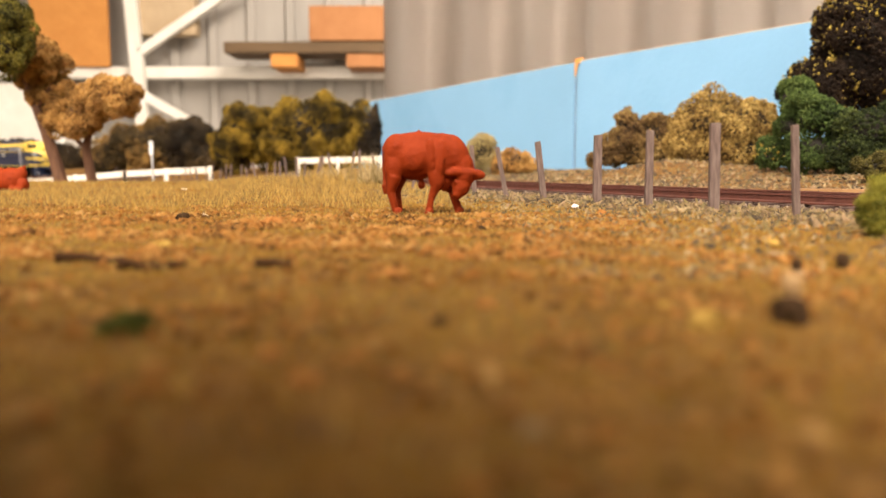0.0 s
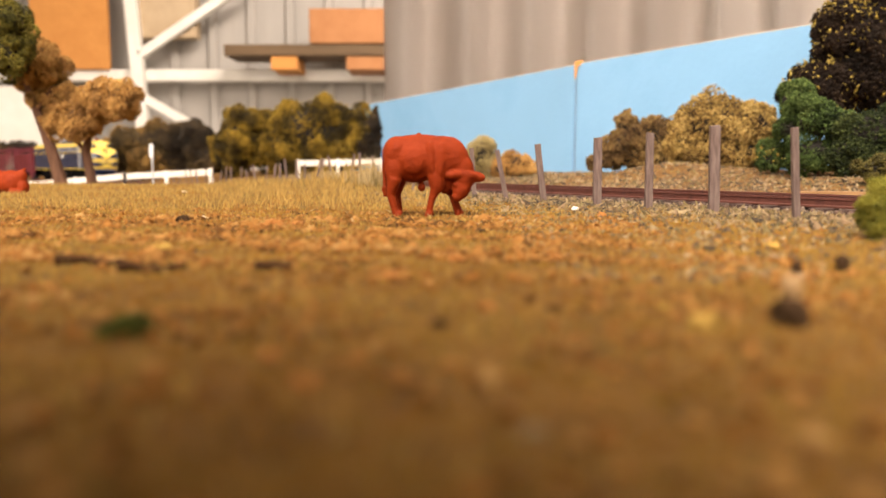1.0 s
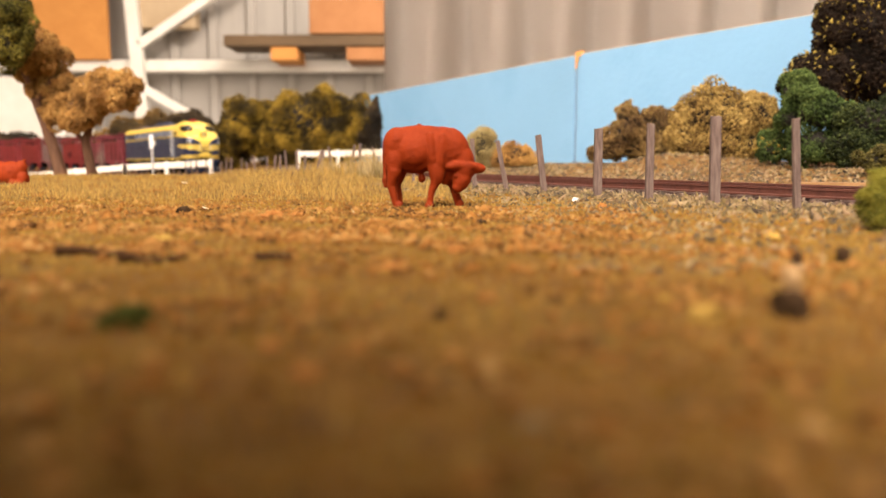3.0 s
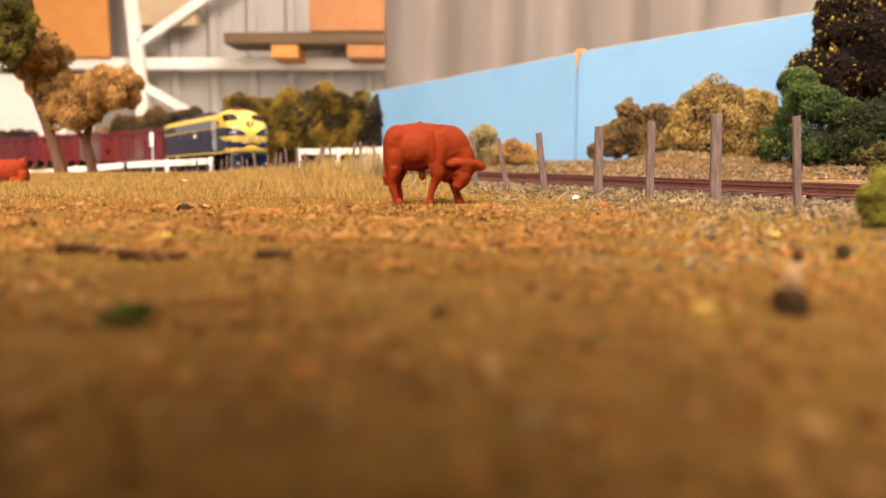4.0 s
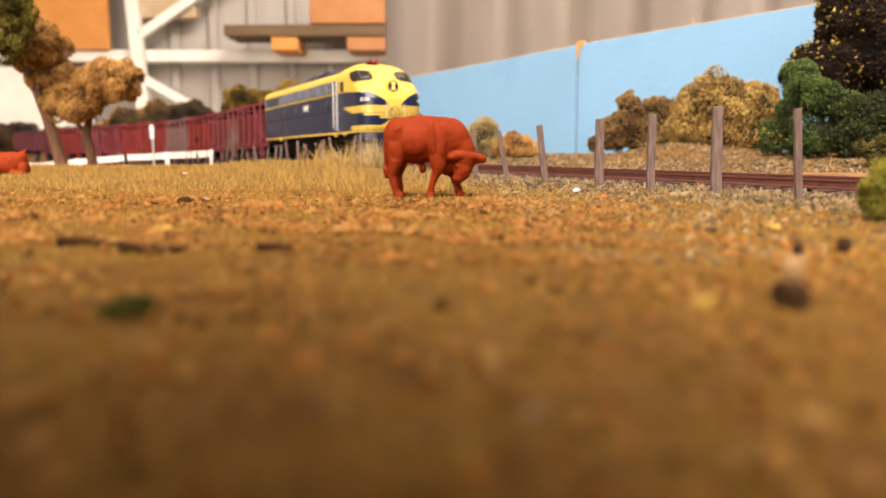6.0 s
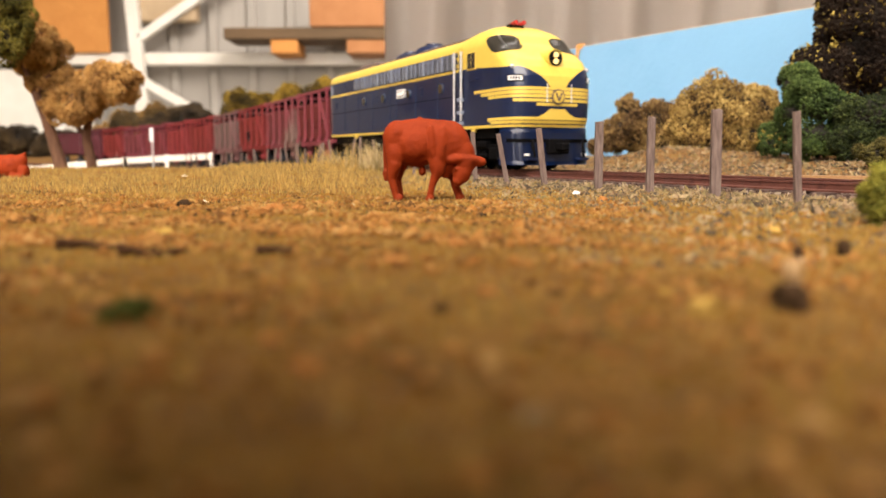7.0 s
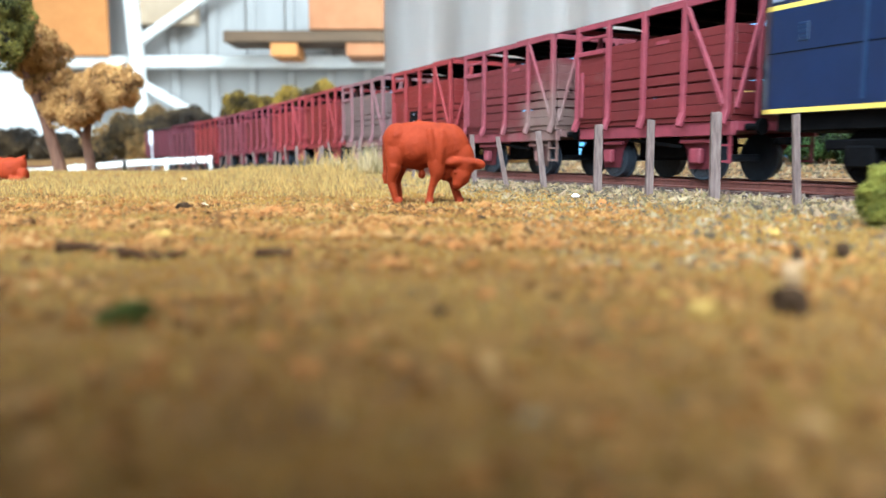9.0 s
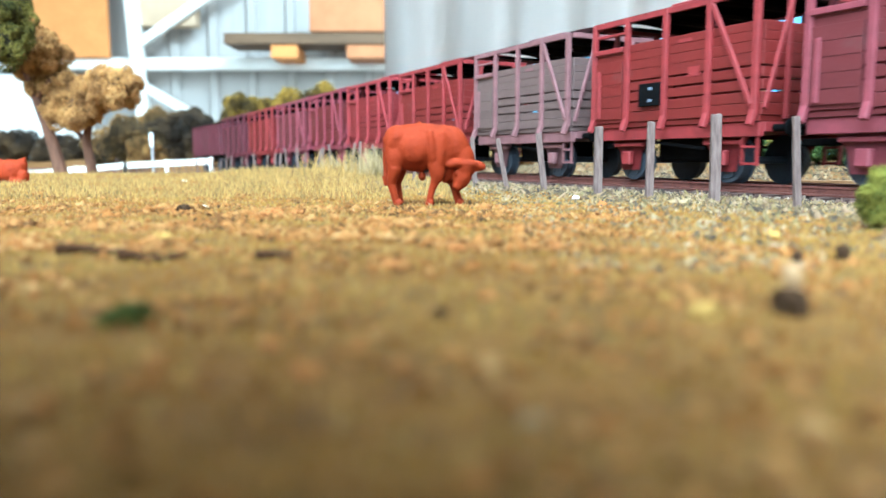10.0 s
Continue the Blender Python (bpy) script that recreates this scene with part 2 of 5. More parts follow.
def box(bm, lo, hi, m=None, bevel=0.0):
    c = [(a + b) / 2 for a, b in zip(lo, hi)]
    s = [max(b - a, 1e-4) for a, b in zip(lo, hi)]
    r = bmesh.ops.create_cube(bm, size=1.0, matrix=Matrix.Translation(c) @ Matrix.Diagonal((*s, 1)))
    if bevel:
        edges = list({e for v in r["verts"] for e in v.link_edges})
        out = bmesh.ops.bevel(bm, geom=edges, offset=bevel, segments=1, affect="EDGES")
        vs = list({v for f in out["faces"] for v in f.verts} | {v for v in r["verts"] if v.is_valid})
    else:
        vs = r["verts"]
    if m is not None:
        bmesh.ops.transform(bm, matrix=m, verts=vs)
    return bm


def rod(bm, a, b, r1, r2=None, seg=10):
    """A tapered rod from a to b."""
    a, b = Vector(a), Vector(b)
    d = b - a
    m = Matrix.Translation((a + b) / 2) @ d.to_track_quat("Z", "Y").to_matrix().to_4x4()
    bmesh.ops.create_cone(bm, cap_ends=True, segments=seg, radius1=r1, radius2=r1 if r2 is None else r2, depth=d.length, matrix=m)
    return bm


def ball(bm, c, r, sub=2, m=None):
    rad = r if isinstance(r, (tuple, list)) else (r, r, r)
    mm = Matrix.Translation(c) @ (m or Matrix()) @ Matrix.Diagonal((*rad, 1))
    bmesh.ops.create_icosphere(bm, subdivisions=sub, radius=1.0, matrix=mm)
    return bm


def nb():
    return bmesh.new()


def tri_mesh(name, verts, tris, material, parent=None, smooth=False):
    """A mesh object from numpy arrays, vertices in millimetres."""
    me = bpy.data.meshes.new(name)
    v = np.ascontiguousarray(verts, dtype=np.float32) * MM
    f = np.ascontiguousarray(tris, dtype=np.int32)
    k = f.shape[1]
    me.vertices.add(len(v))
    me.vertices.foreach_set("co", v.ravel())
    me.loops.add(f.size)
    me.loops.foreach_set("vertex_index", f.ravel())
    me.polygons.add(len(f))
    me.polygons.foreach_set("loop_start", np.arange(0, f.size, k, dtype=np.int32))
    me.update(calc_edges=True)
    me.validate()
    me.materials.append(material)
    if smooth:
        me.shade_smooth()
    ob = new(name, me)
    ob.parent = parent
    return ob


RNG = np.random.default_rng(7)
_bm = bmesh.new()
bmesh.ops.create_icosphere(_bm, subdivisions=1, radius=1.0)
ICO_V = np.array([v.co[:] for v in _bm.verts])
ICO_F = np.array([[v.index for v in f.verts] for f in _bm.faces])
_bm.free()
TET_V = np.array([(1.15, 0, -0.3), (-0.55, 0.85, -0.3), (-0.55, -0.85, -0.3), (0, 0, 0.75)], float)
TET_F = np.array([(0, 2, 1), (0, 1, 3), (1, 2, 3), (2, 0, 3)])
OCT_V = np.array([(1, 0, 0), (-1, 0, 0), (0, 1, 0), (0, -1, 0), (0, 0, 1), (0, 0, -1)], float)
OCT_F = np.array([(0, 2, 4), (2, 1, 4), (1, 3, 4), (3, 0, 4), (2, 0, 5), (1, 2, 5), (3, 1, 5), (0, 3, 5)])


def turns(n):
    """n random rotation matrices."""
    q = RNG.normal(size=(n, 4))
    q /= np.linalg.norm(q, axis=1)[:, None]
    w, x, y, z = q.T
    return np.stack([1 - 2 * (y * y + z * z), 2 * (x * y - z * w), 2 * (x * z + y * w), 2 * (x * y + z * w), 1 - 2 * (x * x + z * z), 2 * (y * z - x * w),
                     2 * (x * z - y * w), 2 * (y * z + x * w), 1 - 2 * (x * x + y * y)], axis=1).reshape(n, 3, 3)


def level_turns(n, tilt):
    """n turns about the vertical with a slight tilt, for flakes that lie flat."""
    a, b = RNG.uniform(0, 2 * np.pi, n), RNG.normal(0, tilt, n)
    ca, sa, cb, sb = np.cos(a), np.sin(a), np.cos(b), np.sin(b)
    z = np.zeros(n)
    return np.stack([ca, -sa * cb, sa * sb, sa, ca * cb, -ca * sb, z, sb, cb], axis=1).reshape(n, 3, 3)


def crumbs(points, size, flat=0.6, jitter=0.35, base=(OCT_V, OCT_F), tilt=None):
    """Irregular little lumps at the points: vertices and triangles."""
    bv, bf = base
    n = len(points)
    v = bv[None] * (1 + RNG.uniform(-jitter, jitter, (n, len(bv), 1)))
    v = v * (np.asarray(size).reshape(-1, 1, 1) * np.stack([np.ones(n), RNG.uniform(0.6, 1.1, n), RNG.uniform(flat * 0.6, flat * 1.3, n)], axis=1)[:, None, :])
    v = np.einsum("nij,nkj->nki", turns(n) if tilt is None else level_turns(n, tilt), v) + points[:, None, :]
    f = bf[None] + (np.arange(n) * len(bv))[:, None, None]
    return v.reshape(-1, 3), f.reshape(-1, 3)


def blades(points, length, width, lean):
    """Thin upright three-sided grass fibres."""
    n = len(points)
    a = RNG.uniform(0, 2 * np.pi, n)
    tip = points + np.stack([np.cos(a) * lean * length, np.sin(a) * lean * length, length * np.sqrt(np.maximum(0.05, 1 - lean ** 2))], axis=1)
    b = RNG.uniform(0, 2 * np.pi, n)
    vs = [points + np.stack([np.cos(b + k * 2.094) * width, np.sin(b + k * 2.094) * width, -0.2 * np.ones(n)], axis=1) for k in range(3)]
    v = np.stack(vs + [tip], axis=1)
    f = np.array([(0, 1, 3), (1, 2, 3), (2, 0, 3)])[None] + (np.arange(n) * 4)[:, None, None]
    return v.reshape(-1, 3), f.reshape(-1, 3)


# ---- the line of the track, in millimetres: straight near the camera, a wide curve beyond ----
TH0 = radians(26.35)
P0 = np.array([-52.0, 433.2])
RAD = 1938.0
C0 = P0 + RAD * np.array([-math.cos(TH0), -math.sin(TH0)])


def sstep(a, b, x):
    k = np.clip((np.asarray(x, float) - a) / (b - a), 0, 1)
    return k * k * (3 - 2 * k)


def rail_z(u):
    return 3.15 - 8.5 * sstep(-30, 470, u)


def track_point(u, n=0.0):
    """Place on the track u from the start of the curve, n to the camera's side; with the heading away from the camera."""
    if u <= 0:
        a = TH0
        p = P0 + u * np.array([-math.sin(a), math.cos(a)])
    else:
        a = TH0 + u / RAD
        p = C0 + RAD * np.array([math.cos(a), math.sin(a)])
    return p + n * np.array([-math.cos(a), -math.sin(a)]), a


def track_coords(x, y):
    dx, dy = x - P0[0], y - P0[1]
    u = -dx * math.sin(TH0) + dy * math.cos(TH0)
    n = -dx * math.cos(TH0) - dy * math.sin(TH0)
    ex, ey = x - C0[0], y - C0[1]
    ang = np.arctan2(ey, ex) - TH0
    far = u > 0
    return np.where(far, ang * RAD, u), np.where(far, RAD - np.hypot(ex, ey), n)


def wave(x, y, s, seed):
    """Cheap smooth noise from a few crossed sines."""
    r = np.random.default_rng(seed)
    out = 0
    for i in range(6):
        a, k, p = r.uniform(0, 2 * np.pi), r.uniform(0.6, 1.8) / s, r.uniform(0, 6.28)
        out = out + np.sin((x * np.cos(a) + y * np.sin(a)) * k * 6.28 + p)
    return out / 6


def ground_z(x, y):
    u, n = track_coords(x, y)
    bed = rail_z(u) - 3.1
    field = -8.0 * sstep(330, 800, y) + 0.5 * wave(x, y, 60, 3) + 0.25 * wave(x, y, 11, 4) + 1.5 * wave(x, y, 75, 9) * sstep(185, 270, y)
    field = field + 3.6 * np.exp(-((x + 38) / 25) ** 2 - ((y - 314) / 22) ** 2) + 1.8 * np.exp(-((x + 78) / 30) ** 2 - ((y - 335) / 25) ** 2)
    beyond = bed + 6.5 * sstep(-22, -150, n) + 8.0 * sstep(-60, -200, n) * sstep(50, 400, u) + 0.8 * wave(x, y, 50, 5)
    beyond = beyond + 4.0 * np.exp(-((x - 110) / 26) ** 2 - ((y - 382) / 26) ** 2) + 2.5 * np.exp(-((x - 150) / 65) ** 2 - ((y - 385) / 40) ** 2)
    k = sstep(16, 30, n)
    z = np.where(n > 0, bed * (1 - k) + field * k, np.where(n > -16, bed, beyond))
    return z + 0.12 * wave(x, y, 4, 6) * (np.abs(n) > 15)


def gz(x, y):
    return float(ground_z(np.array(float(x)), np.array(float(y))))


# ---- ground sheet of the layout ----
def ground_sheet():
    xs = np.concatenate([np.arange(-1500, -160, 12), np.arange(-160, 200, 1.6), np.arange(200, 620, 10)])
    ys = np.concatenate([np.arange(-260, 0, 12), np.arange(0, 300, 1.6), np.arange(300, 1460, 9)])
    gx, gy = np.meshgrid(xs, ys)
    z = ground_z(gx, gy)
    v = np.stack([gx, gy, z], axis=-1).reshape(-1, 3)
    nx, ny = len(xs), len(ys)
    i = np.arange((ny - 1) * nx).reshape(ny - 1, nx)[:, :-1].ravel()
    f = np.stack([i, i + 1, i + nx + 1, i + nx], axis=1)
    ob = tri_mesh("ground", v, f, M_SOIL, smooth=True)
    tagged(ob, "brown and orange scenic ground cover of a model railway", "ground", kind="structure")
    bm = nb()
    box(bm, (-1500, -260, -40), (620, 1450, -22))
    b = part("baseboard", bm, M_PINE)
    tagged(b, "plywood board under the model landscape", "baseboard", kind="structure")


ground_sheet()


# ---- shed round the layout, in millimetres ----
def shed():
    bm = nb()
    box(bm, (-3200, -2600, -1060), (2600, 4000, -1000))
    tagged(part("floor", bm, M_CONC), "grey concrete shed floor", "floor", kind="structure")
    bm = nb()
    # roof with two unseen openings, assumed above the overhead lamp and the sheet's fill lamp
    box(bm, (-3200, -2600, 2000), (-1700, 4000, 2030))
    box(bm, (1700, -2600, 2000), (2600, 4000, 2030))
    box(bm, (-1700, -2600, 2000), (1700, -2040, 2030))
    box(bm, (800, -2040, 2000), (1700, -260, 2030))
    box(bm, (-1700, -260, 2000), (1700, 880, 2030))
    box(bm, (-1700, 880, 2000), (-120, 1520, 2030))
    box(bm, (-1700, 1520, 2000), (1700, 4000, 2030))
    tagged(part("ceiling", bm, M_SHEET), "grey sheet metal shed roof", "ceiling", kind="structure")
    # ribbed steel sheet at the back
    bm = box(nb(), (-3200, 3850, -1000), (2600, 3880, 2000))
    x = -3200.0
    while x < 2500:
        box(bm, (x + 150, 3822, -1000), (x + 200, 3850, 2000), bevel=10)
        x += 190
    tagged(part("wall_north", bm, M_SHEET), "grey ribbed steel sheet shed wall", "wall", kind="structure")
    for nm, lo, hi in (("wall_west", (-3230, -2600, -1000), (-3200, 4000, 2000)), ("wall_east", (2600, -2600, -1000), (2630, 4000, 2000))):
        tagged(part(nm, box(nb(), lo, hi), M_SHEET), "grey sheet metal shed wall", "wall", kind="structure")
    bm = nb()
    box(bm, (-3200, -2630, -1000), (-2200, -2600, 2000))
    box(bm, (400, -2630, -1000), (2600, -2600, 2000))
    box(bm, (-2200, -2630, 1900), (400, -2600, 2000))
    tagged(part("wall_south", bm, M_SHEET), "grey sheet metal shed wall with an open doorway", "wall", kind="structure")


shed()


def at_px(px, py, y):
    """Millimetre place at depth y on the ray of a picture point of the opening view."""
    a = math.atan(146 / 1358)
    dx, dz = (px - 784) / 1358, (441 - py) / 1358
    fy, fz = math.cos(a) + dz * math.sin(a), -math.sin(a) + dz * math.cos(a)
    return dx / fy * y, y, 8.8 + fz / fy * y


def slab(name, px0, py0, px1, py1, y, depth, material, label, category, kind="", bevel=4.0, parent=None):
    """An upright box at depth y that spans these picture corners."""
    x0, _, z1 = at_px(px0, py0, y)
    x1, _, z0 = at_px(px1, py1, y)
    ob = part(name, box(nb(), (x0, y, z0), (x1, y + depth, z1), bevel=bevel), material, parent)
    return tagged(ob, label, category, kind=kind) if label else ob


def brace(name, a, b, y, half, depth, material, label):
    p, q = Vector(at_px(*a, y)), Vector(at_px(*b, y))
    d = q - p
    ang = math.atan2(d.z, d.x)
    m = Matrix.Translation((p + q) / 2) @ Matrix.Rotation(-ang, 4, "Y")
    ob = part(name, box(nb(), (-d.length / 2, 0, -half), (d.length / 2, depth, half), m, bevel=4), material)
    return tagged(ob, label, "brace", kind="structure")


def back_of_shed():
    slab("trim_rail", -60, 118, 700, 139, 3700, 60, M_WHITE, "white painted steel rail across the shed wall", "rail", "structure")
    tagged(brace("trim_post", (212, -160), (250, 222), 3640, 29, 50, M_WHITE, "white painted steel post leaning on the shed wall"), category="post")
    brace("trim_brace", (244, 92), (430, -35), 3640, 21, 40, M_WHITE, "white painted diagonal brace on the shed wall")
    brace("trim_brace", (244, 164), (335, 216), 3640, 21, 40, M_WHITE, "white painted diagonal brace low on the shed wall")
    slab("cardboard_panel", 40, -160, 193, 118, 3670, 30, M_CARD, "orange-brown sheet of cardboard standing on the rail", "cardboard")
    slab("storage_box", 236, -30, 346, 62, 3692, 80, M_KRAFT, "light kraft cardboard box behind the white brace", "box")
    slab("timber_plank", 395, 74, 700, 94, 3450, 230, M_TIMBER, "dark weathered timber plank lying on blocks", "plank")
    slab("timber_block", 478, 95, 526, 119, 3460, 200, M_CARD, "orange-brown timber block under the plank", "block")
    slab("timber_block", 612, 95, 683, 119, 3460, 200, M_CARD2, "brown timber block under the plank", "block")
    slab("carton", 546, 10, 700, 72, 3460, 200, M_CARD2, "reddish brown cardboard carton on the plank", "carton")
    slab("white_cabinet", -160, 147, 117, 330, 3300, 300, M_WHITE, "white painted panel below the rail", "cabinet", bevel=8)
    # corrugated cream sheet hanging behind the backdrop
    bm = nb()
    xs = np.arange(-134, 1500, 6.0)
    for z in (-300, 900):
        for x in xs:
            bm.verts.new((x, 1800 + 24 * math.sin((x + 134) / 146 * 2 * math.pi) + 9 * math.sin((x + 30) / 61), z))
    bm.verts.ensure_lookup_table()
    k = len(xs)
    for i in range(k - 1):
        bm.faces.new((bm.verts[i], bm.verts[i + 1], bm.verts[k + i + 1], bm.verts[k + i]))
    bmesh.ops.solidify(bm, geom=list(bm.faces), thickness=6)
    tagged(part("corrugated_sheet", bm, M_FIBRO, smooth=True), "cream corrugated sheet standing behind the blue backdrop", "sheet", kind="structure")


back_of_shed()


def backdrop_board(name, a, b, za0, za1, zb1):
    """A painted backdrop board from a to b on plan, its top edge sloping from za1 to zb1."""
    a, b = Vector((*a, 0)), Vector((*b, 0))
    nrm = (b - a).cross(Vector((0, 0, 1))).normalized() * -3
    top = thing(name, Matrix(), "sky-blue painted backdrop board with a raw top edge", "backdrop board", "backdrop boards")
    for nm, m, z0, z1a, z1b in (("panel", M_BOARD, za0, za1 - 0.45, zb1 - 0.45), ("raw_edge", M_EDGE, None, za1, zb1)):
        bm = nb()
        lo = (z0, z0) if z0 is not None else (za1 - 0.45, zb1 - 0.45)
        pts = [(a, lo[0]), (b, lo[1]), (b, z1b), (a, z1a)]
        f = [bm.verts.new((p.x, p.y, z)) for p, z in pts]
        g = [bm.verts.new((p.x + nrm.x, p.y + nrm.y, z)) for p, z in pts]
        bm.faces.new(f)
        bm.faces.new(g[::-1])
        for i in range(4):
            j = (i + 1) % 4
            bm.faces.new((f[i], f[j], g[j], g[i]))
        part(nm, bm, m, top)
    return top


def boards():
    c = at_px(1020, 108, 560)
    l = at_px(640, 182, 922)
    lx = at_px(600, 190, 990)
    r = at_px(1640, 3, 606500 / (1640 + 63))
    c1 = at_px(1016, 110, 562)
    backdrop_board("backdrop_board", c[:2], r[:2], -20, c[2], r[2])
    backdrop_board("backdrop_board", lx[:2], c1[:2], -20, lx[2], c1[2])
    tp = thing("tape_patch", Matrix(), "torn orange tape over the joint of two backdrop boards", "tape")
    bm = nb()
    m = Matrix.Translation((c[0], c[1] - 4, c[2])) @ Matrix.Rotation(radians(-8), 4, "Y")
    box(bm, (-1.9, -0.4, -11), (1.2, 0, 1), m)
    box(bm, (-0.5, -0.5, -2.2), (4.6, 0.2, 1.4), m)
    for v in bm.verts:
        if v.co.z < c[2] - 6:
            v.co.x = c[0] - 1.6 + (v.co.x - c[0]) * 0.35
    part("strip", bm, M_TAPE, tp)
    bm = nb()
    box(bm, (-0.8, -0.25, -c[2] - 4), (-0.2, 0, -9), Matrix.Translation((c[0], c[1] - 3.6, c[2])))
    part("joint_strip", bm, M_JOINT, tp)


boards()


# ---- track ----
def sweep(name, n0, prof, u0, u1, step, material, parent, zfun=rail_z):
    """A profile (across, up) swept along the track."""
    us = np.arange(u0, u1, step)
    bm = nb()
    rings = []
    for u in us:
        ring = []
        for a, h in prof:
            p, _ = track_point(u, n0 + a)
            ring.append(bm.verts.new((p[0], p[1], float(zfun(u)) + h)))
        rings.append(ring)
    k = len(prof)
    for r, s in zip(rings, rings[1:]):
        for i in range(k):
            bm.faces.new((r[i], r[(i + 1) % k], s[(i + 1) % k], s[i]))
    bm.faces.new(rings[0])
    bm.faces.new(rings[-1][::-1])
    return part(name, bm, material, parent)


def railway():
    top = thing("railway_track", Matrix(), "rusty brown model railway track on pale ballast", "track", kind="structure")
    prof = [(-0.9, -2.0), (0.9, -2.0), (0.9, -1.7), (0.25, -1.5), (0.25, -0.6), (0.5, -0.45), (0.5, 0), (-0.5, 0), (-0.5, -0.45), (-0.25, -0.6), (-0.25, -1.5), (-0.9, -1.7)]
    for n in (8.75, -8.75):
        sweep("rail", n, prof, -560, 1820, 12, M_RAIL, top)
    bm = box(nb(), (-14, -1.25, -1.4), (14, 1.25, 0), bevel=0.15)
    first = part("sleeper", bm, M_SLEEPER, top)
    for i in range(290):
        u = -500 + i * 6.6
        p, a = track_point(u)
        ob = first if i == 0 else new("sleeper", first.data)
        ob.parent = top
        ob.matrix_basis = pose(p[0] * MM, p[1] * MM, (float(rail_z(u)) - 2.0) * MM, 0, 0, math.degrees(a) + random.uniform(-1, 1))


railway()


# ---- fence posts along the line ----
def fence():
    # near posts, one by one: bearing, height above the field, width, lean
    near = [(1410, 16.0, 0.62, 0, -4), (1263, 17.4, 0.98, 0, -1), (1147, 16.6, 0.85, 0, 0), (1056, 16.4, 1.0, 0, 0), (962, 15.6, 0.85, 0, -7),
            (896, 14.8, 0.72, 0, -11), (840, 15.5, 0.75, 0, -4)]
    rows = [(167900 / (b - 150), h, w, lx, ly) for b, h, w, lx, ly in near]
    y = rows[-1][0]
    while y < 840:
        y += random.uniform(13, 19)
        rows.append((y, random.uniform(11.5, 15.5), random.uniform(0.42, 0.7), random.uniform(-7, 7), random.uniform(-11, 11)))
    for i, (y, h, w, lx, ly) in enumerate(rows):
        b = 150 + 167900 / y
        if i < 7:
            x = (b - 784) / 1358 * y
        else:
            q, _ = track_point((y - P0[1]) / math.cos(TH0) + 15, 32.0 + random.uniform(-1.5, 1.5))
            x, y = q
        bm = box(nb(), (-w, -w * 0.8, -2), (w, w * 0.8, h), bevel=0.12)
        for v in bm.verts:
            if v.co.z > 1:
                v.co.z += random.uniform(-0.25, 0.25)
                v.co.x *= random.uniform(0.85, 1.0)
        ob = part("fence_post", bm, M_POST)
        ob.matrix_basis = pose(x * MM, y * MM, gz(x, y) * MM, lx, ly, random.uniform(-10, 10))
        tagged(ob, "weathered grey-brown square timber fence post", "fence post", "fence posts beside the track")


fence()


def white_fence(pts, rail_h, n_posts, name="white_fence", pale=0):
    top = thing(name, Matrix(), "white painted low post and rail fence", "fence", "white fences")
    for (a, b) in zip(pts, pts[1:]):
        a, b = Vector(a), Vector(b)
        d = b - a
        ang = math.atan2(d.y, d.x)
        m = Matrix.Translation((a + b) / 2) @ Matrix.Rotation(ang, 4, "Z") @ Matrix.Rotation(-math.asin(d.z / d.length), 4, "Y")
        part("rail", box(nb(), (-d.length / 2, -0.7, -rail_h), (d.length / 2, 0.7, 0), m, bevel=0.15), M_WHITE, top)
        for k in range(n_posts + 1):
            p = a.lerp(b, k / n_posts)
            part("post", box(nb(), (p.x - 1.6, p.y - 2.2, gz(p.x, p.y) - 1), (p.x + 1.6, p.y - 0.72, p.z + 0.6), bevel=0.2), M_WHITE, top)
    return top


white_fence([at_px(55, 318, 760), at_px(222, 303, 690), at_px(374, 295, 640)], 5.2, 2)
white_fence([at_px(528, 280, 790), at_px(675, 277, 720)], 5.6, 2)


